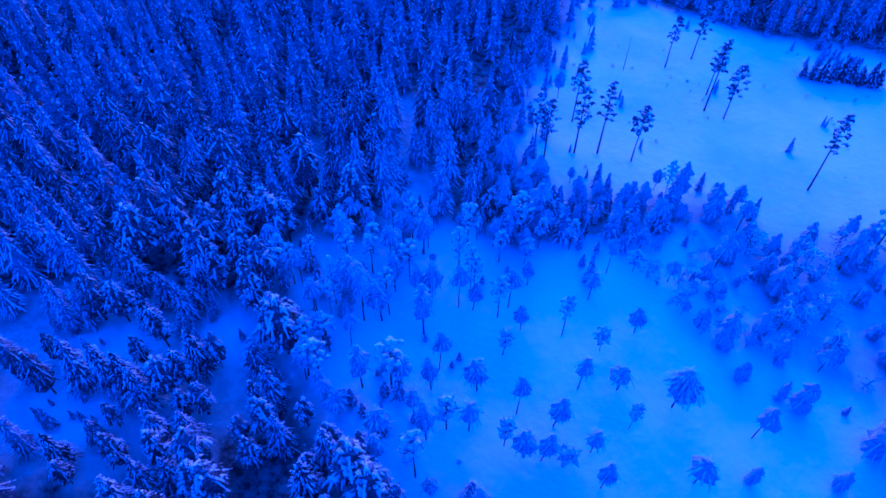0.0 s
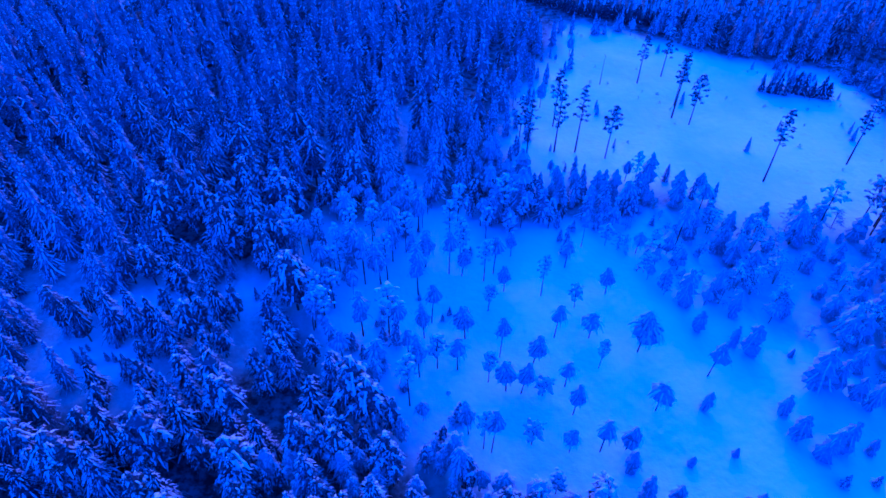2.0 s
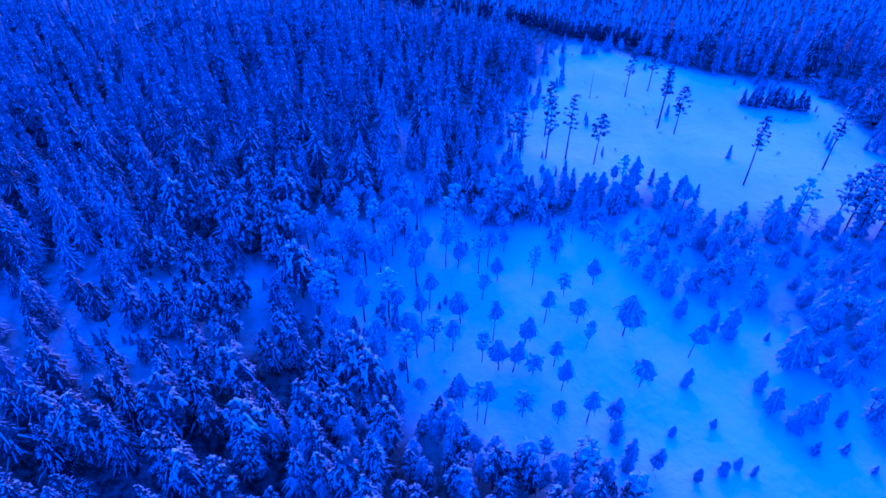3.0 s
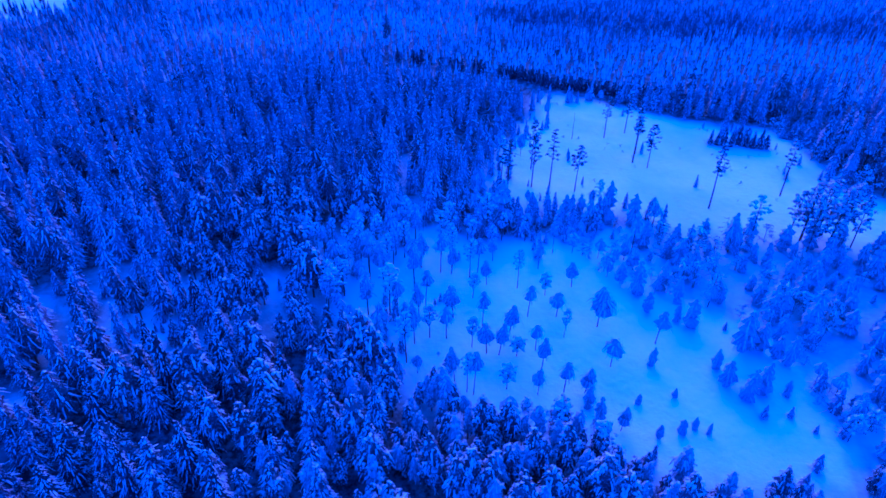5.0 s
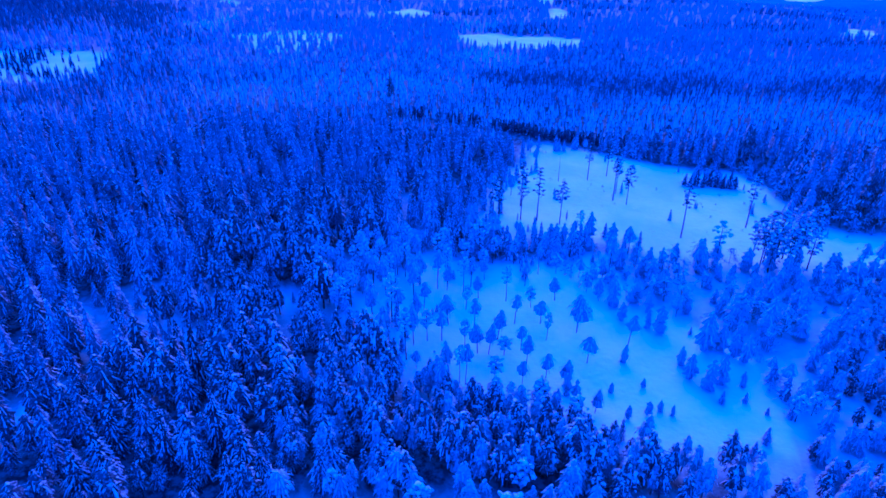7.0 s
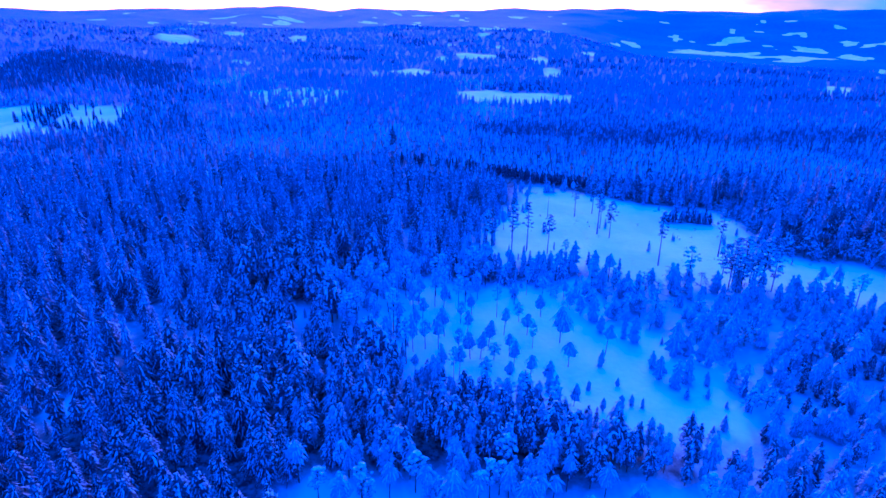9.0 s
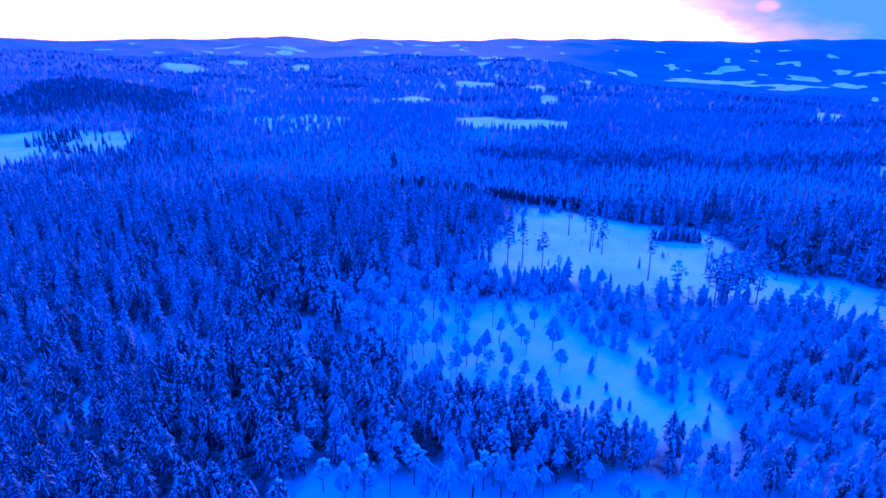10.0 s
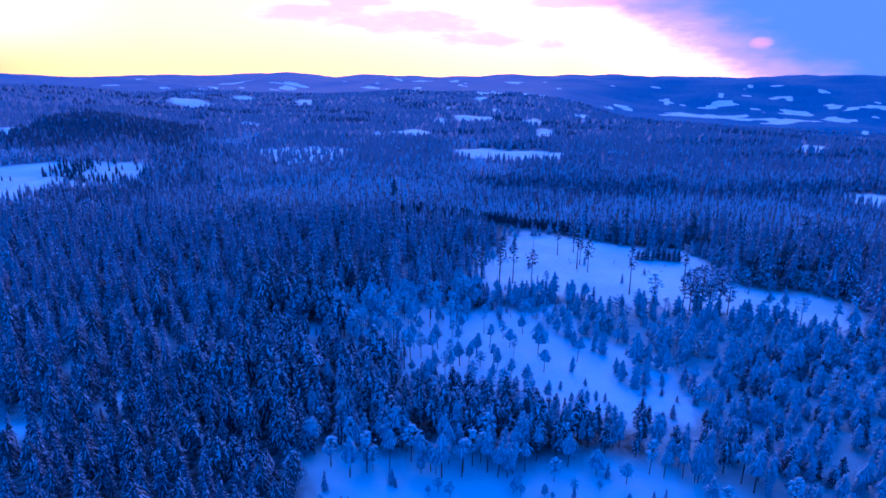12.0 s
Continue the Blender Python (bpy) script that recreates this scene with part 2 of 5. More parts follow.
FIELD = [(29, 181), (21, 161), (13, 143), (10, 124), (13, 110), (20, 101), (35, 102), (46, 104), (60, 97), (76, 95), (100, 91), (126, 86),
         (150, 72), (162, 90), (158, 115), (131, 120), (126, 130), (126, 160), (118, 177), (100, 182), (88, 184), (77, 191), (53, 207), (34, 207)]
BOG = [(-4, 95), (-14, 95), (-22, 88), (-40, 82), (-36, 73), (-27, 66), (-26, 52), (-19, 42), (-12, 34), (-5, 27), (10, 20), (28, 14), (42, 11),
       (58, 9), (74, 8), (84, 28), (76, 54), (62, 62), (54, 80), (47, 97), (30, 91), (9, 90), (3, 94)]
GLADE = [(-22, -6), (-10, -2), (10, -3), (24, -7), (45, -2), (60, -4), (75, -14), (92, -32), (60, -52), (0, -52), (-20, -44)]
WEST_FIELD = [(-440, 372), (-352, 424), (-290, 422), (-256, 332), (-296, 306), (-302, 240), (-278, 190), (-440, 190)]
THICKET = [(74, 8), (84, 28), (76, 54), (62, 62), (54, 80), (47, 97), (60, 97), (76, 95), (100, 91), (126, 86), (150, 72), (190, 60), (190, -60), (92, -32), (75, -15), (57, -7), (58, 9)]
LAKE = [(-22, 576), (21, 592), (112, 558), (98, 503), (43, 488), (-6, 508)]
MARSH = [(-256, 545), (-169, 442), (-125, 475), (-125, 562), (-180, 594)]
SPARSE = [(-88, 64), (-68, 73), (-36, 69), (-27, 56), (-33, 42), (-48, 32), (-82, 30)]
RIDES = [[(-43, 150), (-39.5, 150), (-31, 102), (-34.5, 102)], [(-22.5, 145), (-18.5, 145), (-6, 92), (-10, 92)]]
DARK_WEST = [(-290, 250), (-212, 240), (-186, 310), (-236, 400), (-241, 525), (-402, 632), (-312, 456), (-262, 340)]
DARK_BAND = [(1, 378), (110, 362), (205, 347), (339, 383), (299, 316), (192, 310), (101, 311), (7, 329)]
GAPS = [(-62, 57, 9, 4.5), (-60, 43, 8, 3.5), (-42, 61, 4, 5), (-79, 12, 5, 9), (-99, -4, 8, 8), (-90, 51, 5, 4), (-105, 30, 5, 4), (300, 318, 22, 28)]
# open farmland far away: bearing from HOME, distance, half-width in degrees, half-depth in metres
RIDGE_FARMS = [(-24.1, 2823, 1.33, 530), (-21.8, 3395, 1.78, 130), (-21.5, 1901, 1.46, 88), (-17.0, 3235, 2.12, 58), (-17.6, 2987, 0.93, 174), (-18.6, 2821, 0.4, 51),
    (-12.7, 3483, 0.4, 63), (-10.2, 3041, 0.93, 124), (-9.6, 3355, 0.25, 114), (-8.7, 2727, 0.25, 418), (-5.3, 3749, 0.93, 68), (-6.1, 2735, 0.4, 470),
    (-7.8, 3773, 0.27, 72), (-31.2, 3359, 0.4, 60), (-29.4, 3771, 0.27, 242), (-27.5, 2993, 0.4, 54), (-21.6, 2779, 0.27, 50), (-2.6, 3535, 0.32, 102),
    (-1.9, 3279, 0.37, 154), (0.6, 2163, 1.46, 394)]
SLOPE_FARMS = [(2.7, 3485, 0.8, 136), (3.9, 2315, 0.93, 518), (5.1, 2325, 0.58, 552), (1.2, 2307, 0.27, 366), (5.5, 3631, 0.27, 82), (6.8, 3195, 0.25, 102),
    (-0.3, 1703, 0.53, 62), (14.8, 3708, 0.4, 67), (11.4, 3546, 0.25, 64), (15.9, 3264, 0.35, 82), (17.3, 3170, 0.25, 57), (20.2, 3442, 0.45, 84),
    (22.0, 3720, 0.27, 67), (22.2, 3470, 0.32, 62), (24.3, 3730, 0.5, 67), (24.3, 3454, 0.53, 62), (25.2, 3442, 0.27, 62), (27.5, 3594, 0.53, 65)]
VALLEY_FARMS = [(11.1, 2754, 0.8, 50), (12.6, 2884, 1.19, 74), (17.8, 2782, 2.26, 148), (19.7, 2854, 2.65, 148), (22.7, 2836, 2.12, 74), (25.8, 2728, 2.39, 154),
    (25.9, 3068, 1.59, 102), (19.5, 3162, 0.93, 57), (20.5, 3226, 1.06, 58), (22.9, 3060, 0.72, 55), (28.4, 3236, 0.66, 58), (29.4, 3136, 0.53, 56),
    (31.0, 3150, 1.01, 57), (31.0, 3266, 0.27, 59), (28.8, 2914, 1.33, 72), (31.1, 2968, 0.53, 53), (30.8, 2404, 0.37, 54)]
HILL_FARMS = [(-25.6, 1645, 1.38, 156), (-16.2, 1705, 0.77, 192), (-21.1, 1073, 0.8, 64), (-6.4, 907, 1.73, 86), (-9.7, 875, 0.25, 50), (-1.0, 1175, 1.86, 74),
    (1.2, 1413, 0.48, 84), (4.5, 1123, 0.88, 122), (5.6, 899, 0.88, 90), (9.0, 1377, 0.85, 256), (-3.2, 1433, 0.25, 92), (-3.9, 1127, 0.53, 58),
    (27.5, 872, 1.06, 86), (-38.3, 997, 1.54, 188)]


def farmland(x, y):
    u, v = x - HOME[0], y - HOME[1]
    r, a = np.hypot(u, v), np.degrees(np.arctan2(u, v))
    least, rough = np.full(np.shape(x), 9.0), waves(x, y, 110.0, 47)
    a = a + 0.28 * waves(x, y, 170.0, 48) * smoothstep(1800, 2600, r)
    r = r + 38.0 * waves(x, y, 230.0, 49) * smoothstep(1800, 2600, r)
    for b, d, wide, deep in RIDGE_FARMS + SLOPE_FARMS + HILL_FARMS + VALLEY_FARMS:
        wide, deep = (wide * 0.88, deep * 0.7) if d > 2300 else (wide, deep * 0.72)
        ragged = 1.0 + 0.25 * np.sin(a * 5.3 / wide + d) + 0.2 * np.sin(r / deep * 2.7 + b) + 0.35 * rough
        least = np.minimum(least, ((a - b) / wide) ** 2 + ((r - d) / deep) ** 2 - ragged)
    return least


def open_ground(x, y):
    x, y = x + 2.2 * waves(x, y, 17.0, 41), y + 2.2 * waves(x, y, 15.0, 42)
    hit = inside(x, y, FIELD) | inside(x, y, BOG) | inside(x, y, GLADE) | inside(x, y, WEST_FIELD) | inside(x, y, LAKE)
    for gap in GAPS:
        hit |= oval(x, y, *gap)
    for ride in RIDES:
        hit |= inside(x, y, ride)
    return hit | (farmland(x, y) < 0)


def quads_mesh(name, verts, faces, indices, mats, smooth=False):
    me = bpy.data.meshes.new(name)
    verts, faces = np.asarray(verts, np.float32), np.asarray(faces, np.int32)
    me.vertices.add(len(verts))
    me.vertices.foreach_set("co", verts.ravel())
    me.loops.add(faces.size)
    me.loops.foreach_set("vertex_index", faces.ravel())
    me.polygons.add(len(faces))
    me.polygons.foreach_set("loop_start", np.arange(0, faces.size, 4, dtype=np.int32))
    for m in mats:
        me.materials.append(m)
    if indices is not None:
        me.polygons.foreach_set("material_index", np.asarray(indices, np.int32))
    me.polygons.foreach_set("use_smooth", np.full(len(faces), smooth))
    me.update(calc_edges=True)
    me.validate()
    return me


def bluer_snow(x, y):
    """Ground whose snow is coloured darker and bluer: the bog, the glade, the thicket and the gaps of the forest."""
    hit = inside(x, y, BOG) | inside(x, y, GLADE) | inside(x, y, THICKET) | inside(x, y, SPARSE)
    hit |= (x > -110) & (x < 200) & (y > -70) & (y < 99) & ~inside(x, y, FIELD)
    hit |= (x > -60) & (x < 9) & (y > 95) & (y < 160)
    for gap in GAPS[:-1]:
        hit |= oval(x, y, gap[0], gap[1], gap[2] + 3.0, gap[3] + 3.0)
    return hit


def build_ground():
    """One sheet out to the horizon: fine ahead of the camera, coarse behind it, rings that widen with distance."""
    rings = [0.0, 0.02]
    while rings[-1] < 4750.0:
        rings.append(rings[-1] + max(4.5, 0.012 * rings[-1]))
    rings = np.array(rings[1:])
    ang = np.radians(np.concatenate([np.arange(-42.0, 42.0, 0.42), np.arange(43.0, 317.0, 4.0)]))
    n, k = len(rings), len(ang)
    x = HOME[0] + rings[:, None] * np.sin(ang)[None]
    y = HOME[1] + rings[:, None] * np.cos(ang)[None]
    z = land(x, y)
    r = np.repeat(rings[:, None], k, 1)
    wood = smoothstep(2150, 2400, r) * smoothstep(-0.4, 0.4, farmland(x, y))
    v = np.concatenate([np.stack([x, y, z], -1).reshape(-1, 3), [[HOME[0], HOME[1], float(land(*HOME))]] * 1])
    i, j = np.meshgrid(np.arange(n - 1), np.arange(k), indexing="ij")
    j2 = (j + 1) % k
    f = np.stack([i * k + j, (i + 1) * k + j, (i + 1) * k + j2, i * k + j2], -1).reshape(-1, 4)[:, ::-1]
    me = quads_mesh("ground", v[:-1], f, None, [SNOW], True)
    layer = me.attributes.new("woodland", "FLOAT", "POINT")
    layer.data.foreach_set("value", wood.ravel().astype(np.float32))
    layer = me.attributes.new("bog", "FLOAT", "POINT")
    soft = sum(bluer_snow(x + i, y + j).astype(float) for i in (-4, 0, 4) for j in (-4, 0, 4)) / 9.0
    layer.data.foreach_set("value", soft.ravel().astype(np.float32))
    # where the painted shade under the trees goes
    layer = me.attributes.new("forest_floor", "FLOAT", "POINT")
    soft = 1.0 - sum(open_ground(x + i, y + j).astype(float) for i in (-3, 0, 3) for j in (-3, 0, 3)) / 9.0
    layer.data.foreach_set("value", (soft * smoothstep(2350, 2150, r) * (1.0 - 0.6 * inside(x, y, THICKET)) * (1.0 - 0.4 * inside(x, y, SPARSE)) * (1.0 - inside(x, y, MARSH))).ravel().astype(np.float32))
    # where that floor turns to its pale hazy colour
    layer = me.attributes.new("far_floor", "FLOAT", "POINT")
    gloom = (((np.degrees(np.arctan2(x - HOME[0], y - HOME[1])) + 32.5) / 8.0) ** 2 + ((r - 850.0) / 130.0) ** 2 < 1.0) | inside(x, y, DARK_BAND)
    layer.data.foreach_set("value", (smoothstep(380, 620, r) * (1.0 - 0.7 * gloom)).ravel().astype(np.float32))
    # western woods get the paler, hazier colour
    layer = me.attributes.new("hazy_wood", "FLOAT", "POINT")
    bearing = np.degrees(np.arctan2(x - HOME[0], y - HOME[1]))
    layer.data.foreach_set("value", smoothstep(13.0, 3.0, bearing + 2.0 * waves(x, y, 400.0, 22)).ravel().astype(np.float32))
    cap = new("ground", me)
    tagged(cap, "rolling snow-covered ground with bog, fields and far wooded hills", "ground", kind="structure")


build_ground()

# ---- trees as heaps of quads: 0 needles or twigs, 1 snow, 2 bark ----


class Heap:
    def __init__(self, seed):
        self.v, self.f, self.m, self.rng = [], [], [], random.Random(seed)

    def tube(self, path, radii, sides, m):
        """A tapered round bar along a path."""
        base = len(self.v)
        for p, r in zip(path, radii):
            for s in range(sides):
                a = 2 * math.pi * s / sides
                self.v.append((p[0] + r * math.cos(a), p[1] + r * math.sin(a), p[2]))
        for i in range(len(path) - 1):
            for s in range(sides):
                t = (s + 1) % sides
                self.f.append((base + i * sides + s, base + i * sides + t, base + (i + 1) * sides + t, base + (i + 1) * sides + s))
                self.m.append(m)

    def bough(self, root, turn, length, rise, sag, width, steps, fringe, snow=1):
        """A bough that bends down under its load: a roof of snow, with needles hanging from its edges."""
        rng, c, s = self.rng, math.cos(turn), math.sin(turn)
        base, cols = len(self.v), 5 if fringe else 3
        for i in range(steps + 1):
            k = i / steps
            out = length * k
            mid = (root[0] + c * out, root[1] + s * out, root[2] + rise * length * k - sag * length * k * k)
            w = width * (0.75 + 0.5 * k) if k < 0.5 else width * (1.0 - 0.62 * (k - 0.5) / 0.5)
            w *= rng.uniform(0.75, 1.25)
            j = rng.uniform(-0.12, 0.12) * width
            left = (mid[0] - s * w + j, mid[1] + c * w, mid[2] - w * rng.uniform(0.35, 0.75))
            right = (mid[0] + s * w + j, mid[1] - c * w, mid[2] - w * rng.uniform(0.35, 0.75))
            row = [left, mid, right]
            if fringe:
                d = fringe * rng.uniform(0.5, 1.3) * (1.0 - 0.5 * k)
                row = [(left[0] + s * w * 0.15, left[1] - c * w * 0.15, left[2] - d), *row, (right[0] - s * w * 0.15, right[1] + c * w * 0.15, right[2] - d)]
            self.v += row
        for i in range(steps):
            for j in range(cols - 1):
                a = base + i * cols + j
                self.f.append((a, a + 1, a + cols + 1, a + cols))
                self.m.append(snow if not fringe or j in (1, 2) else 0)

    def arrays(self):
        return np.array(self.v, np.float32), np.array(self.f, np.int32), np.array(self.m, np.int32)


def spruce(seed, whorls, boughs, steps, tiers, sides, bare=0.4, slim=1.0, finger=0.13, height=13.0, trunk=True, drape=1.0):
    """A snow-laden spruce, 13 m tall: ragged skirts of rimed needles, and whorls of narrow snowy boughs that hang over them."""
    h = Heap(seed)
    rng = h.rng
    top = height
    if trunk:
        h.tube([(0, 0, -0.6), (0.03, 0, 3.0), (0.0, 0.02, top * 0.97)], [0.20, 0.15, 0.025], 6, 2)
    wide = 2.15 * slim * rng.uniform(0.9, 1.12)

    def reach(k):
        return wide * (1.0 - k) ** 0.78 * (0.72 + 0.28 * min(1.0, 4.0 * k)) + 0.12

    for i in range(tiers):
        k = i / tiers
        low = top * (0.07 + 0.91 * k)
        high = min(top * 0.99, low + max(0.8 * reach(k), 0.85 * top / tiers))
        base, start = len(h.v), rng.uniform(0, 6.3)
        for ring, z in ((0.80, low), (0.16, high)):
            for c in range(sides):
                a = start + 2 * math.pi * c / sides
                q = reach(k) * ring * rng.uniform(0.72, 1.16)
                h.v.append((q * math.cos(a), q * math.sin(a), z + (rng.uniform(-0.5, 0.3) if ring > 0.5 else 0.0)))
        for c in range(sides):
            d = (c + 1) % sides
            h.f.append((base + c, base + d, base + sides + d, base + sides + c))
            h.m.append(0)
    for w in range(whorls):
        k = min(0.96, max(0.0, (w + rng.uniform(-0.3, 0.3)) / whorls))
        z = top * (0.10 + 0.88 * k)
        out, lobe = reach(k) * rng.uniform(0.8, 1.2), rng.uniform(0, 6.3)
        n = max(3, round(boughs * (1.0 - 0.5 * k)))
        start = rng.uniform(0, 6.3)
        for b in range(n):
            turn = start + 2 * math.pi * (b + rng.uniform(-0.35, 0.35)) / n
            far = out * rng.uniform(0.78, 1.2) * (1.0 + 0.22 * math.sin(2.0 * turn + lobe))
            near = far * rng.uniform(0.36, 0.68)
            # less snow on low boughs, which also shades the crown's foot by colour
            h.bough((near * math.cos(turn), near * math.sin(turn), z + rng.uniform(-0.25, 0.25)), turn, far - near, rng.uniform(0.0, 0.3),
                    drape * rng.uniform(0.7, 1.4), (finger + 0.02 * out) * rng.uniform(0.6, 1.3), steps, 0.0,
                    0 if rng.random() < bare * (1 - k) ** 1.3 else 1)
    # snow-capped leader
    h.bough((0, 0, top - 0.25), rng.uniform(0, 6), 0.35, 1.6, 1.2, 0.14, 2, 0.0)
    return h.arrays()


def far_tree(seed, tiers, sides):
    """A spruce of the far woods: ragged skirts of snowy boughs one above the other."""
    h = Heap(seed)
    rng = h.rng
    for tier in range(tiers):
        k = tier / tiers
        z0, z1 = 13.0 * (0.06 + 0.92 * k), 13.0 * min(1.0, 0.06 + 0.92 * (k + 1.55 / tiers))
        r = 2.6 * (1.0 - k) ** 0.8
        base, start = len(h.v), rng.uniform(0, 6.3)
        for ring, z in ((1.0, z0), (0.10, z1)):
            for s in range(sides):
                a = start + 2 * math.pi * s / sides
                q = r * ring * rng.uniform(0.7, 1.25)
                h.v.append((q * math.cos(a), q * math.sin(a), z + rng.uniform(-0.45, 0.45) * (ring > 0.5)))
        for s in range(sides):
            t = (s + 1) % sides
            h.f.append((base + s, base + t, base + sides + t, base + sides + s))
            # more snowless faces on the lowest skirt, its shade put into colour
            h.m.append(0 if rng.random() < (0.25 if tier == 0 else 0.04) else 1)
    return h.arrays()


def spray(h, at, size, count, fringe, steps=2, rise=0.35):
    """A spray of stiff rimed twigs."""
    rng = h.rng
    start = rng.uniform(0, 6.3)
    for b in range(count):
        turn = start + 2 * math.pi * (b + rng.uniform(-0.35, 0.35)) / count
        h.bough(at, turn, size * rng.uniform(0.72, 1.15), rise * rng.uniform(0.2, 1.3), rng.uniform(0.6, 1.15), size * 0.12 * rng.uniform(0.8, 1.2), steps, fringe)


def tuft(h, at, size, sides=10, needles=0.22):
    """A cushion of snow on a pine bough, its ragged rim hanging in fingers."""
    rng = h.rng
    base, start = len(h.v), rng.uniform(0, 6.3)
    tilt_x, tilt_y = rng.uniform(-0.18, 0.18), rng.uniform(-0.18, 0.18)
    for ring in range(3):
        for c in range(sides):
            a = start + 2 * math.pi * (c + rng.uniform(-0.25, 0.25)) / sides
            if ring == 0:
                r, z = 0.12, 0.34
            elif ring == 1:
                r, z = rng.uniform(0.5, 0.72), rng.uniform(0.06, 0.24)
            elif c % 2:
                r, z = rng.uniform(0.88, 1.2), rng.uniform(-0.62, -0.3)
            else:
                r, z = rng.uniform(0.56, 0.78), rng.uniform(-0.16, 0.02)
            x, y = r * math.cos(a), r * math.sin(a)
            h.v.append((at[0] + size * x, at[1] + size * y, at[2] + size * (z + tilt_x * x + tilt_y * y)))
    for ring in range(2):
        for c in range(sides):
            d = (c + 1) % sides
            i = base + ring * sides
            h.f.append((i + d, i + c, i + sides + c, i + sides + d))
            h.m.append(0 if rng.random() < needles * (0.35 + ring) else 1)


def pine(seed, height, crown_from, spread, tufts, lean=0.0, round_top=1.0, tuft_size=0.62, sides=10, needles=0.22):
    """A Scots pine: a bare, slightly crooked trunk, limbs in its upper part and tufts of snowy needles on them."""
    h = Heap(seed)
    rng = h.rng
    bend = [(lean * height * k * k + rng.uniform(-0.12, 0.12) * k, rng.uniform(-0.15, 0.15) * k, -0.6 + (height + 0.3) * k) for k in (0.0, 0.2, 0.4, 0.6, 0.8, 1.0)]
    thick = 0.012 * height + 0.02
    h.tube(bend, [thick * (1.05 - 0.85 * k) for k in (0.0, 0.2, 0.4, 0.6, 0.8, 1.0)], 6, 2)

    def stem(z):
        k = min(max((z + 0.6) / (height + 0.3), 0.0), 1.0) * 5
        i = min(int(k), 4)
        return tuple(bend[i][j] + (bend[i + 1][j] - bend[i][j]) * (k - i) for j in range(2))

    for b in range(tufts):
        k = (b + 0.5) / tufts
        z = height * (crown_from + (1.0 - crown_from) * k)
        swell = math.sin(math.pi * min(1.0, 0.22 + 0.70 * k)) ** 0.7 * (1.0 - 0.35 * round_top * (k > 0.85))
        out = spread * swell * rng.uniform(0.25, 1.05)
        turn = b * 2.4 + rng.uniform(-0.5, 0.5)
        x0, y0 = stem(z - 0.25 * out)
        tip = (x0 + out * math.cos(turn), y0 + out * math.sin(turn), z + rng.uniform(-0.3, 0.3))
        if out > 0.5:
            mid = ((x0 + tip[0]) / 2, (y0 + tip[1]) / 2, z - 0.06 * out)
            h.tube([(x0, y0, z - 0.25 * out), mid, tip], [0.05, 0.04, 0.02], 3, 2)
        tuft(h, tip, tuft_size * spread * rng.uniform(0.5, 0.9) * (0.6 + 0.4 / max(1, spread)), sides, needles)
    x0, y0 = stem(height)
    tuft(h, (x0, y0, height), 0.5 * spread * 0.7, sides, needles)
    # a few dead stubs under the crown
    for b in range(4):
        z, turn = height * rng.uniform(crown_from * 0.6, crown_from), rng.uniform(0, 6.3)
        x0, y0 = stem(z)
        h.tube([(x0, y0, z), (x0 + 0.7 * math.cos(turn), y0 + 0.7 * math.sin(turn), z + 0.1)], [0.03, 0.012], 4, 2)
    return h.arrays()


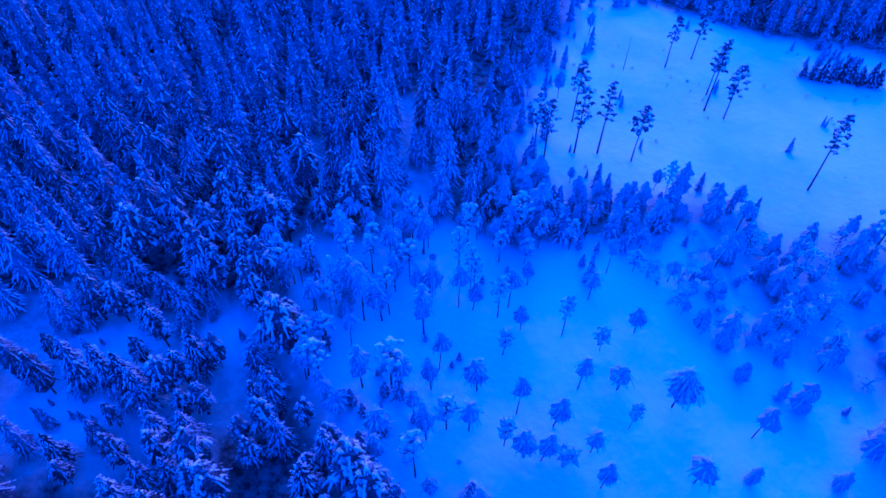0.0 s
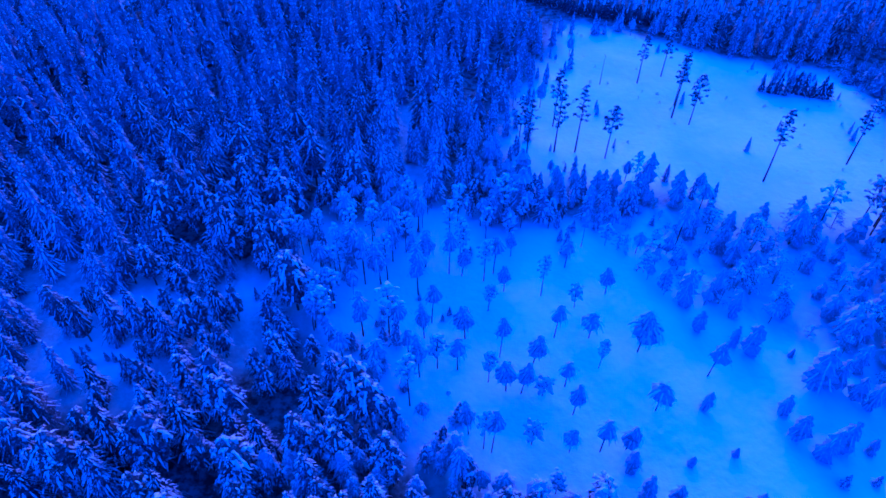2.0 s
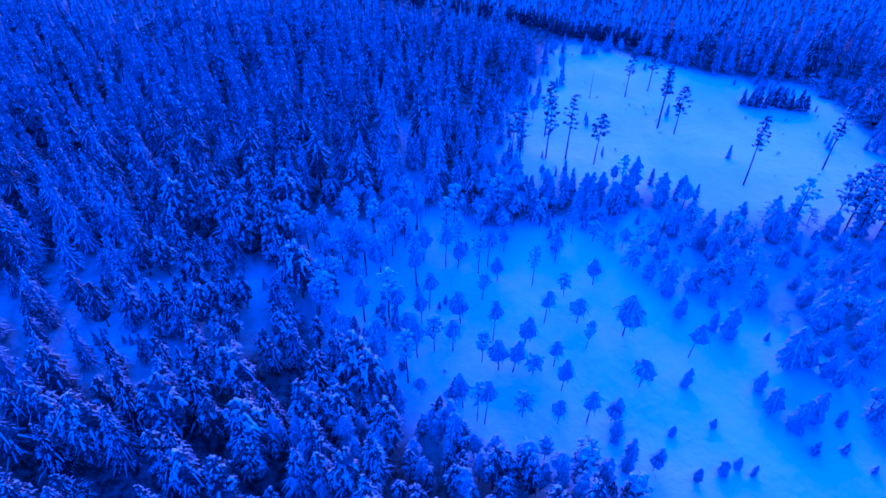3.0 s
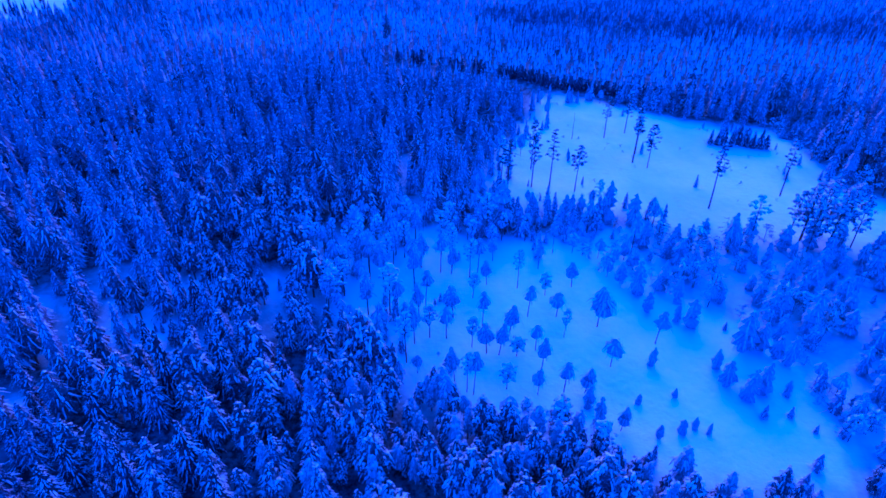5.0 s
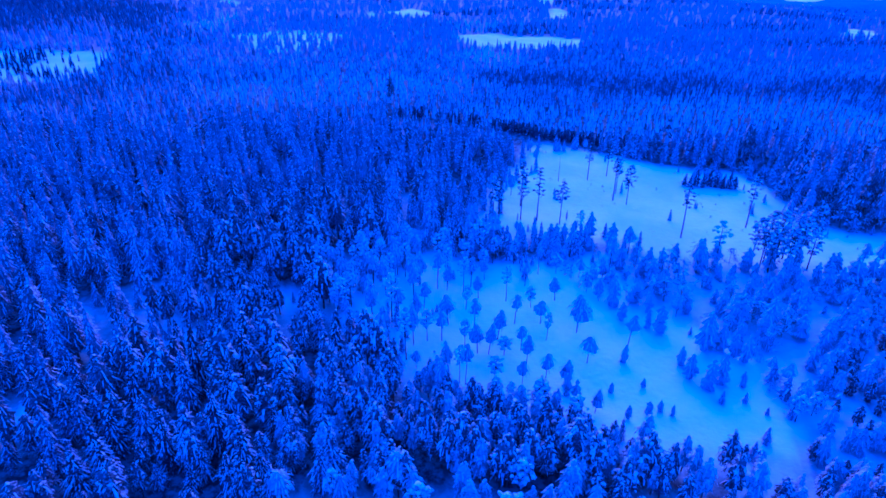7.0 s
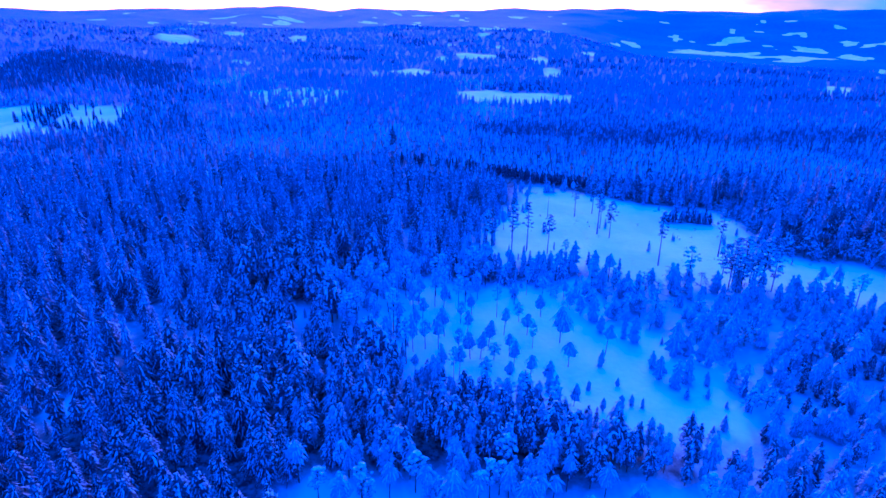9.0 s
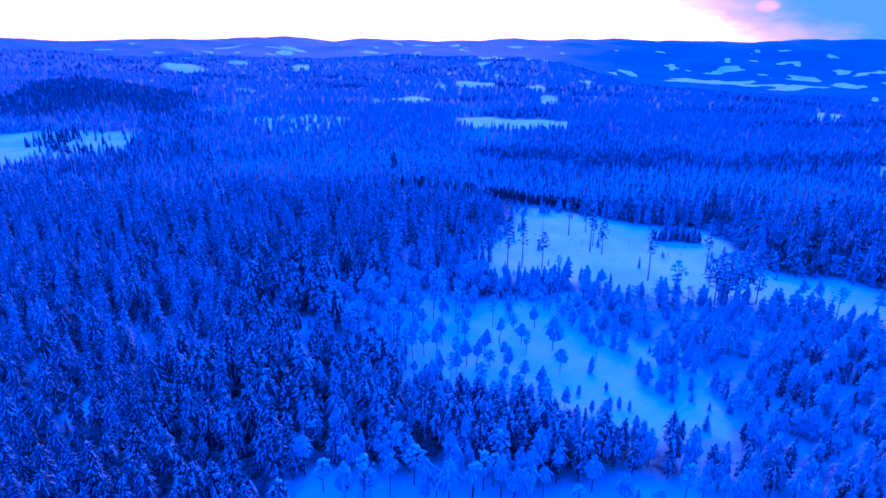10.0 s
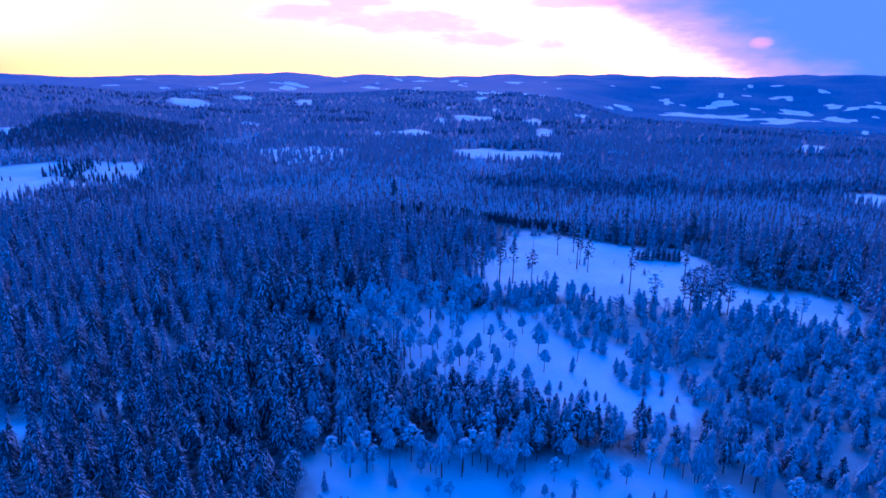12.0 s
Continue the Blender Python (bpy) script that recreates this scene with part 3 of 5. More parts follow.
def draped(seed, height, crown_from, spread, layers, boughs, steps=2, sides=7, lean=0.0, bare=0.15, clumps=0):
    """A pine bowed under snow: a bare trunk and a rounded crown of layered boughs whose white fingers hang all round."""
    h = Heap(seed)
    rng = h.rng
    thick = 0.011 * height + 0.03
    bend = [(lean * height * k * k + rng.uniform(-0.1, 0.1) * k, rng.uniform(-0.1, 0.1) * k, -0.6 + (height + 0.2) * k) for k in (0.0, 0.35, 0.7, 1.0)]
    h.tube(bend, [thick, 0.85 * thick, 0.6 * thick, 0.03], 5, 2)
    for i in range(layers):
        k = i / (layers - 0.6)
        z = height * (crown_from + (0.97 - crown_from) * k)
        r = spread * (1.0 - k ** 2.0) ** 0.6 * (0.7 + 0.3 * min(1.0, 3.0 * k)) * rng.uniform(0.82, 1.15) + 0.15
        cx = lean * height * (z / height) ** 2 + rng.uniform(-0.16, 0.16) * spread * (1 - k)
        cy = rng.uniform(-0.16, 0.16) * spread * (1 - k)
        base, start = len(h.v), rng.uniform(0, 6.3)
        for ring, rise in ((0.78, -0.22), (0.14, 0.42)):
            for c in range(sides):
                a = start + 2 * math.pi * c / sides
                q = r * ring * rng.uniform(0.7, 1.2)
                h.v.append((cx + q * math.cos(a), cy + q * math.sin(a), z + r * rise + (rng.uniform(-0.3, 0.15) if ring > 0.5 else 0.0)))
        for c in range(sides):
            d = (c + 1) % sides
            h.f.append((base + c, base + d, base + sides + d, base + sides + c))
            h.m.append(0)
        for c in range(round(clumps * (0.3 + 0.7 * r / spread))):
            # a clump of snow with fingers hanging from its outer side
            turn, far, q = rng.uniform(0, 6.3), r * rng.uniform(0.4, 0.85), (0.24 + 0.16 * r) * rng.uniform(0.6, 1.35)
            at = (cx + far * math.cos(turn), cy + far * math.sin(turn), z + 0.1 * r + rng.uniform(-0.4, 0.4))
            tuft(h, at, 0.85 * q, 6, 0.12)
            for b in range(5):
                h.bough(at, turn + rng.uniform(-1.4, 1.4), q * rng.uniform(0.8, 1.6), rng.uniform(0.1, 0.45), rng.uniform(0.8, 1.5), (0.035 + 0.11 * q) * rng.uniform(0.6, 1.3), steps, 0.0,
                        0 if rng.random() < bare * (1 - k) else 1)
        n = max(4, round(boughs * (0.4 + 0.6 * r / spread)))
        start = rng.uniform(0, 6.3)
        for b in range(n):
            if rng.random() < 0.1:
                continue
            turn = start + 2 * math.pi * (b + rng.uniform(-0.4, 0.4)) / n
            far = r * rng.uniform(0.75, 1.2)
            near = far * rng.uniform(0.2, 0.58)
            # snowless boughs gather low in the crown, painting shade there
            h.bough((cx + near * math.cos(turn), cy + near * math.sin(turn), z + 0.25 * r + rng.uniform(-0.2, 0.2)), turn, far - near, rng.uniform(0.15, 0.4),
                    rng.uniform(0.9, 1.5), (0.055 + 0.034 * r) * rng.uniform(0.6, 1.35), steps, 0.0, 0 if rng.random() < bare * (1 - k) else 1)
    tuft(h, (bend[3][0], bend[3][1], height - 0.35), 0.11 * spread + 0.05, 7, 0.2)
    return h.arrays()


def frosted(seed, height, spread, stems, tufts, steps=2, fringe=0.15):
    """A frosted broadleaf thicket tree: several thin stems and sprays of rimed twigs from near the ground up."""
    h = Heap(seed)
    rng = h.rng
    for s in range(stems):
        a, o = rng.uniform(0, 6.3), rng.uniform(0.1, 0.3) * spread
        tip = (o * 1.6 * math.cos(a), o * 1.6 * math.sin(a), height * rng.uniform(0.75, 1.0))
        h.tube([(0.3 * o * math.cos(a), 0.3 * o * math.sin(a), -0.4), (o * math.cos(a), o * math.sin(a), tip[2] * 0.5), tip], [0.09, 0.06, 0.02], 5, 2)
        for b in range(tufts):
            k = 0.22 + 0.78 * (b + rng.random()) / tufts
            w = spread * math.sin(math.pi * min(0.93, 0.2 + 0.72 * k)) * rng.uniform(0.2, 0.95)
            t = rng.uniform(0, 6.3)
            at = (tip[0] * k + w * math.cos(t), tip[1] * k + w * math.sin(t), tip[2] * k)
            h.tube([(tip[0] * k, tip[1] * k, tip[2] * k - 0.4 * w), at], [0.025, 0.012], 3, 2)
            spray(h, at, 0.42 * spread * rng.uniform(0.6, 1.0), 6, fringe, steps, 0.7)
    return h.arrays()


# ---- planting ----


def stamp(protos, picks, x, y, z, size, turn, wide=None):
    """All trees of a stand as one heap of quads."""
    vs, fs, ms, count = [], [], [], 0
    wide = size if wide is None else wide
    for i, (v, f, m) in enumerate(protos):
        at = np.nonzero(picks == i)[0]
        if not len(at):
            continue
        c, s = np.cos(turn[at])[:, None], np.sin(turn[at])[:, None]
        px = (v[None, :, 0] * c - v[None, :, 1] * s) * wide[at][:, None] + x[at][:, None]
        py = (v[None, :, 0] * s + v[None, :, 1] * c) * wide[at][:, None] + y[at][:, None]
        pz = v[None, :, 2] * size[at][:, None] + z[at][:, None]
        vs.append(np.stack([px, py, pz], -1).reshape(-1, 3))
        fs.append((f[None] + (np.arange(len(at)) * len(v))[:, None, None]).reshape(-1, 4) + count)
        ms.append(np.tile(m, len(at)))
        count += len(at) * len(v)
    return np.concatenate(vs), np.concatenate(fs), np.concatenate(ms)


def stand(name, label, category, protos, mats, rows, seed, smooth=False):
    """A stand of trees too many to count. rows: x, y, size, wide."""
    if not len(rows):
        return
    r = np.random.RandomState(seed)
    x, y, size, wide = np.array(rows).T
    v, f, m = stamp(protos, r.randint(0, len(protos), len(x)), x, y, land(x, y) - 0.15, size, r.uniform(0, 6.28, len(x)), wide)
    tagged(new(name, quads_mesh(name, v, f, m, mats, smooth)), label, category, kind="stuff")


def split_parts(name, arrays, mats, crown="crown", load="snow_load"):
    """The three part meshes of a tree: trunk, needles, snow."""
    v, f, m = arrays
    out = []
    for index, part_name in ((2, "trunk"), (0, crown), (1, load)):
        faces = f[m == index]
        used, inverse = np.unique(faces, return_inverse=True)
        if len(faces):
            out.append((part_name, quads_mesh(name + "_" + part_name, v[used], inverse.reshape(-1, 4), None, [mats[index]])))
    return out


def plant(name, parts, label, category, group, x, y, size, turn, wide=None, tilt=0.0):
    """One tree as a thing of its own, its parts sharing the meshes of its kind."""
    root = new(name)
    root.empty_display_size = 0.5
    wide = size if wide is None else wide
    root.matrix_world = Matrix.Translation((x, y, float(land(x, y)) - 0.1)) @ Euler((0, tilt, turn)).to_matrix().to_4x4() @ Matrix.Diagonal((wide, wide, size, 1))
    tagged(root, label, category, group)
    for part_name, me in parts:
        child = new(part_name, me)
        child.parent = root
        if part_name != "trunk":
            tagged(child, "snow lying on the boughs" if part_name == "snow_load" else "", kind="stuff")
    return root

SPRUCE_MATS, PINE_MATS, FROST_MATS = [NEEDLE, NEEDLE_SNOW, SPRUCE_BARK], [PINE_NEEDLE, PINE_SNOW, PINE_BARK], [TWIG, TWIG_FROST, BIRCH_BARK]
HILL_MATS, GLOOM_MATS = [HILL_RIME_HAZE, HILL_RIME_HAZE, SPRUCE_BARK], [HILL_DARK, HILL_DARK, SPRUCE_BARK]
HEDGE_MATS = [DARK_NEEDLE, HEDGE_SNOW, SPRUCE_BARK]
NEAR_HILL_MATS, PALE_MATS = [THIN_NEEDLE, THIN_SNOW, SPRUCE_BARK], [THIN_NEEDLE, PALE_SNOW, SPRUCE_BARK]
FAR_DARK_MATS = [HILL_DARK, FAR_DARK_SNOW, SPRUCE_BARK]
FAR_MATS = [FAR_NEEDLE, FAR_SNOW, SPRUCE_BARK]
DARK_MATS, BOG_MATS, FIELD_MATS = [DARK_NEEDLE, DARK_SNOW, SPRUCE_BARK], [BOG_NEEDLE, BOG_SNOW, PINE_BARK], [PINE_NEEDLE, FIELD_SNOW, PINE_BARK]
near_spruces = [spruce(s, 22, 19, 2, 11, 7, 0.25, 1.22, 0.06) for s in range(1, 7)]
mid_spruces = [spruce(s, 14, 12, 1, 8, 6, 0.25, 1.15, 0.11) for s in range(11, 16)]
young_spruces = [spruce(s, 11, 8, 1, 5, 6, 0.1, 1.25, 0.2) for s in range(16, 19)]
far_spruces = [spruce(s, 8, 5, 1, 6, 5, 0.2, 1.1, 0.2, trunk=False) for s in range(21, 27)]
hill_spruces = [far_tree(s, 3, 4) for s in range(28, 34)]
wood_spruces = [far_tree(s, 3, 4) for s in range(36, 42)]
ridge_spruces = [far_tree(s, 2, 4) for s in range(43, 48)]
fringe_spruces = [spruce(s, 12, 8, 1, 5, 6, 0.1, 1.1, 0.17) for s in (71, 72, 73)]
lump_pines = [draped(s, 11.5, (0.22, 0.3, 0.26)[s % 3], (2.0, 2.3, 1.85, 2.2, 2.05)[s % 5], 9, 6, 2, 6, (0.0, 0.02, -0.02)[s % 3], 0.25, 4) for s in range(61, 66)]
mid_pines = [draped(s, 11.5, 0.3, 2.35, 6, 12, 1) for s in range(66, 70)]
far_pines = [draped(s, 11.5, 0.3, 2.2, 4, 6, 1, 5) for s in range(80, 84)]
thicket_pines = [draped(s, 9.0, 0.14, 2.4, 6, 11, 1) for s in range(75, 79)]
near_frosted = [frosted(s, 8.0, 2.7, 2, 9, 1) for s in range(41, 46)]
far_frosted = [frosted(s, 8.0, 2.7, 1, 9, 1, 0.0) for s in range(51, 55)]

# ---- the pines of the field ----
FIELD_PINES = [(31.0, 119.7, 19.3), (25.3, 118.8, 18.2), (25.9, 132.2, 17.4), (17.5, 113.8, 18.0), (15.7, 120.2, 15.4), (38.6, 116.7, 15.6), (54.5, 160.6, 15.6),
               (63.0, 165.8, 15.8), (60.9, 139.6, 20.2), (63.5, 148.0, 14.5), (65.4, 136.9, 15.5), (78.0, 110.2, 20.3), (102.3, 119.1, 19.0)]
for i, (x, y, tall) in enumerate(FIELD_PINES):
    parts = split_parts("field_pine", pine(100 + i, tall, (0.52, 0.46, 0.56)[i % 3], (1.9, 2.4, 2.1)[i % 3], 30, (0.0, 0.02, -0.015)[i % 3], 1.0, 0.6, 9, 0.45), FIELD_MATS)
    plant("pine_tree", parts, "tall snow-dusted pine with a bare trunk standing in the snowy field", "tree", "pines in the field", x, y, 1.0, i * 1.7)
parts = split_parts("dead_pine", pine(140, 10.0, 0.95, 0.3, 2), PINE_MATS)
plant("dead_pine", parts, "thin dead pine trunk standing bare in the snowy field", "tree", "", 42.5, 158.6, 1.0, 0.3)

# ---- the pines of the bog ----
BOG_PINES = [(-6.2, 63.3, 14.6), (-13.0, 67.5, 11.9), (-17.4, 65.6, 15.1), (-14.2, 66.1, 12.0), (-10.0, 75.7, 10.6), (-7.2, 84.6, 8.0), (-15.5, 51.5, 12.8), (-10.6, 51.6, 14.6),
             (-18.7, 59.5, 9.2), (-25.1, 53.3, 12.2), (-22.0, 51.0, 12.7), (-6.4, 46.9, 8.5), (-4.1, 43.0, 12.4), (-1.0, 45.2, 8.7), (-2.9, 56.1, 10.1), (-4.0, 52.1, 10.2),
             (-5.2, 37.0, 12.5), (-8.5, 51.0, 12.0), (3.7, 52.7, 9.6), (8.2, 43.1, 8.2), (10.3, 49.0, 11.1), (11.3, 41.5, 8.8), (8.0, 59.9, 7.4), (2.6, 45.2, 9.4),
             (5.0, 32.2, 10.0), (7.5, 29.8, 10.0), (8.8, 29.2, 11.0), (2.4, 69.3, 8.2), (7.0, 68.0, 11.0), (9.0, 70.5, 10.0), (11.2, 65.5, 7.6)]
EAST_PINES = [(16.1, 46.9, 9.2), (18.7, 64.9, 10.9), (20.6, 53.9, 8.6), (13.9, 41.0, 9.2), (17.6, 40.6, 5.5), (21.7, 42.9, 7.5), (22.6, 37.3, 9.0), (28.1, 47.1, 7.9),
              (27.1, 54.1, 7.1), (32.0, 66.6, 7.9), (25.2, 62.0, 6.4), (26.4, 30.8, 8.7), (30.6, 31.4, 7.1), (40.8, 73.2, 5.7), (24.3, 73.7, 7.5), (12.8, 76.4, 7.3),
              (15.3, 31.1, 7.0), (21.3, 30.1, 6.9), (36.0, 22.4, 6.7), (43.5, 102.5, 11.0), (57.1, 93.9, 10.0), (75.5, 85.3, 12.0), (81.2, 87.3, 16.2), (49.2, 81.7, 14.0)]
BOG_BUSHES = [(47.2, 65.1, 10.1), (53.5, 66.7, 9.1), (48.2, 57.7, 6.4), (56.5, 52.9, 8.5), (54.0, 54.5, 6.0), (58.2, 39.9, 6.0), (58.9, 35.3, 7.5), (65.2, 33.5, 9.2), (62.2, 32.2, 8.6),
              (45.3, 39.8, 5.5), (47.8, 31.2, 3.0), (40.5, 29.3, 3.0), (31.6, 22.4, 8.8), (30.7, 27.9, 6.1), (42.4, 20.9, 4.0), (46.9, 22.5, 4.0), (51.8, 22.5, 3.3), (49.5, 23.6, 3.5),
              (65.2, 45.4, 11.5), (69.2, 46.1, 8.0), (75.2, 50.5, 7.5), (73.5, 41.8, 8.5), (71.5, 43.5, 7.0), (67.0, 47.5, 8.0), (70.0, 33.5, 4.5), (56.0, 62.0, 7.5)]
TALL_GROUP = [(95.6, 90.1, 17.8), (99.7, 90.4, 19.0), (107.8, 94.3, 17.0), (98.1, 93.7, 17.7), (106.6, 91.5, 18.5), (103.0, 89.0, 18.0), (101.5, 94.5, 17.5), (94.0, 93.0, 15.5),
              (105.0, 96.5, 17.0), (109.5, 90.0, 16.0), (101.0, 86.5, 15.0), (97.0, 87.5, 14.0)]
EDGE_GROUP = [(130.0, 90.7, 11.0), (131.2, 80.3, 11.5), (140.7, 76.2, 12.6), (144.0, 71.8, 12.5), (149.0, 80.0, 12.0), (122.0, 86.0, 12.0)]
GLADE_PINES = [(-10.9, -14.3, 10.7), (-6.2, -11.9, 6.6), (-2.4, -11.6, 10.9), (21.8, -11.8, 9.4), (34.1, -12.8, 6.5), (4.0, -10.0, 9.0), (8.0, -12.0, 7.5), (14.0, -10.5, 9.0),
               (28.0, -9.0, 8.0), (44.0, -9.0, 7.0), (-16.0, -11.0, 8.0), (50.0, -12.0, 6.0), (97.6, 24.1, 8.5), (-13.0, -5.0, 9.5), (0.5, -4.0, 8.5), (11.0, -6.0, 10.0), (18.0, -7.0, 8.0),
               (31.0, -5.0, 9.0), (38.0, -6.5, 9.5), (56.0, -8.0, 9.0), (63.0, -9.0, 8.0), (25.0, -17.0, 4.5), (38.0, -18.0, 5.0), (9.0, -18.0, 4.0), (66.0, -15.0, 7.5)]
kinds = {}
rp = random.Random(9)
for tall, spread in ((6.0, 1.6), (8.5, 1.85), (11.0, 2.1), (14.0, 2.3)):
    low = 0.36 if tall < 8 else 0.48
    kinds[tall, 0] = split_parts("bog_pine", draped(200 + int(tall) * 5, tall, low, spread * 1.05, 5, 13, 2, 7, 0.0), BOG_MATS)
    kinds[tall, 1] = split_parts("bog_pine", pine(201 + int(tall) * 5, tall, low + 0.06, spread * 1.05, 30, 0.03, 1.0, 0.52, 7, 0.3), BOG_MATS)
    kinds[tall, 2] = split_parts("bog_pine", draped(202 + int(tall) * 5, tall, low + 0.16, spread * 1.15, 3, 15, 2, 7, -0.02), BOG_MATS)
for group, rows in (("pines on the bog", BOG_PINES), ("pines on the open bog", EAST_PINES), ("pines by the field edge", EDGE_GROUP), ("pines by the glade", GLADE_PINES)):
    for i, (x, y, tall) in enumerate(rows):
        near = min((6.0, 8.5, 11.0, 14.0), key=lambda k: abs(k - tall))
        size = tall / near
        label = "small snow-laden pine on the snow of the bog" if tall < 8 else "snow-laden pine with a bare dark trunk on the snow"
        plant("pine_tree", kinds[near, i % 3], label, "tree", group, x, y, size, i * 2.1, size * rp.uniform(0.72, 1.2), rp.uniform(-0.09, 0.09))
for i, (x, y, tall) in enumerate(TALL_GROUP):
    parts = split_parts("grove_pine", pine(270 + i, tall, (0.34, 0.46, 0.4)[i % 3], 2.7, 40, (0.0, 0.03, -0.02)[i % 3], 1.0, 0.55, 9, 0.4), [THIN_NEEDLE, PINE_SNOW, PINE_BARK])
    plant("pine_tree", parts, "tall rimed airy-crowned pine in a grove beside the field", "tree", "grove of tall pines", x, y, 1.0, i * 1.7)
bog_bush_parts = [split_parts("bog_bush", p, BOG_MATS) for p in thicket_pines]
for i, (x, y, tall) in enumerate(BOG_BUSHES):
    plant("bushy_pine", bog_bush_parts[i % 4], "bushy pine bowed under snow on the open bog", "tree", "bushy pines on the bog", x, y, tall / 9.0, i * 2.1, tall / 9.0 * rp.uniform(0.8, 1.1))
big = split_parts("broad_pine", draped(260, 11.0, 0.44, 3.5, 6, 22), BOG_MATS)
plant("broad_pine", big, "broad round-crowned pine thick with snow on the open bog", "tree", "", 36.1, 52.0, 1.05, 0.4)
leaning = split_parts("leaning_pine", draped(261, 10.0, 0.62, 2.4, 4, 10, 2, 7, 0.12), BOG_MATS)
plant("leaning_pine", leaning, "leaning flat-topped pine on the open bog", "tree", "", 47.9, 47.4, 0.9, 0.5)
forked = split_parts("flat_pine", draped(262, 7.0, 0.66, 2.5, 3, 10), BOG_MATS)
plant("flat_pine", forked, "low flat-topped pine beside the edge of the bog", "tree", "", 36.8, 39.0, 1.05, 0.5)

for i in range(34):
    x, y, tall = rp.uniform(-24, 12), rp.uniform(66, 94), rp.uniform(8.5, 14.0)
    near = min((8.5, 11.0, 14.0), key=lambda k: abs(k - tall))
    plant("pine_tree", kinds[near, i % 3], "snow-laden pine with a bare trunk at the bog's head", "tree", "pines at the head of the bog", x, y, tall / near, i * 2.1, tall / near * rp.uniform(0.65, 1.1))

# ---- the loose fringe between forest and bog ----
rf = np.random.RandomState(77)
fringe_parts = [split_parts("fringe_spruce", p, FAR_MATS) for p in fringe_spruces]
n = 0
while n < 95:
    sx, sy = rf.uniform(-42, 40), rf.uniform(8, 100)
    depth = sum(inside(np.array([sx + i]), np.array([sy + j]), BOG)[0] for i in (-11, -5, 0, 5, 11) for j in (-11, -5, 0, 5, 11)) / 25.0
    if not inside(np.array([sx]), np.array([sy]), BOG)[0] or rf.rand() > (1.02 - depth) * 1.3 or sx > 1 and 24 < sy < 76:
        continue
    n += 1
    s = rf.uniform(0.3, 0.95)
    if n % 3:
        tall = 13.0 * s
        near = min((6.0, 8.5, 11.0), key=lambda k: abs(k - tall))
        plant("young_pine", kinds[near, n % 3], "slender snow-laden pine in the loose forest edge", "tree", "pines of the loose forest edge", sx, sy, tall / near, n * 1.9, tall / near * rf.uniform(0.6, 1.1))
    else:
        plant("spruce_tree", fringe_parts[n % 2], "young rimed spruce in the loose forest edge", "tree", "spruces of the loose forest edge", sx, sy, s * 0.85, n * 1.9, (s * 0.85) ** 0.6)

# ---- the loose margin of the field ----
n = 0
while n < 48:
    sx, sy = rf.uniform(8, 62), rf.uniform(98, 206)
    depth = sum(inside(np.array([sx + i]), np.array([sy + j]), FIELD)[0] for i in (-9, -4, 0, 4, 9) for j in (-9, -4, 0, 4, 9)) / 25.0
    if not inside(np.array([sx]), np.array([sy]), FIELD)[0] or rf.rand() > (0.98 - depth) * 1.4:
        continue
    n += 1
    s = rf.uniform(0.2, 0.75)
    if n % 3 == 0:
        plant("young_pine", kinds[8.5, n % 3], "young rimed pine on the margin of the field", "tree", "pines on the field margin", sx, sy, s * 1.4, n * 1.9, s * 1.4)
    else:
        plant("spruce_tree", fringe_parts[n % 3], "young rimed spruce on the margin of the field", "tree", "spruces on the field margin", sx, sy, s, n * 1.9, 1.1 * s ** 0.6)

# ---- the forest ----
rs = np.random.RandomState(5)


def scatter(x0, x1, y0, y1, gap):
    mx, my, half = (x0 + x1) / 2, (y0 + y1) / 2, math.hypot(x1 - x0, y1 - y0) / 2
    gx, gy = np.meshgrid(np.arange(-half, half, gap), np.arange(-half, half, gap))
    gx = gx + 0.5 * gap * (np.arange(len(gx)) % 2)[:, None]
    u = gx.ravel() + rs.uniform(-0.75, 0.75, gx.size) * gap
    v = gy.ravel() + rs.uniform(-0.75, 0.75, gx.size) * gap
    c, s = math.cos(0.47), math.sin(0.47)
    x, y = mx + u * c - v * s, my + u * s + v * c
    keep = (x > x0) & (x < x1) & (y > y0) & (y < y1)
    return x[keep], y[keep]


def in_view(x, y, margin=14.0):
    return np.abs(x - HOME[0] + 0.06 * (y - HOME[1])) < 0.76 * (y - HOME[1]) + margin


def belt(x, y):
    """The dense strip of spruce between bog and field."""
    return inside(x, y, [(2, 99), (9, 88), (21, 89), (39, 92), (47, 97), (46, 103), (35, 101), (20, 100), (12, 108)])


def thicket(x, y):
    """The frosted mixed growth east of the bog."""
    return inside(x, y, THICKET)


RIMED = [(-72, 215), (20, 215), (30, 212), (22, 180), (15, 143), (13, 100), (-3, 79), (-18, 96), (-26, 140)]
OLD = [(-154, 128), (-122, 150), (-57, 168), (-16, 134), (-15, 93), (-75, 105), (-115, 92)]
PALE_EAST = [(60, 216), (98, 212), (125, 200), (150, 205), (168, 201), (221, 183), (270, 250), (226, 294), (170, 302), (125, 308), (60, 262)]
PALE_WEST = [(-178, 292), (-118, 358), (6, 350), (4, 290), (-77, 261), (-153, 262)]
LOW_EAST = [(117, 183), (135, 195), (166, 203), (168, 168), (142, 160), (126, 163), (112, 172)]
EAST_STAND = [(126, 128), (144, 155), (173, 168), (195, 151), (177, 110), (158, 93), (140, 100)]


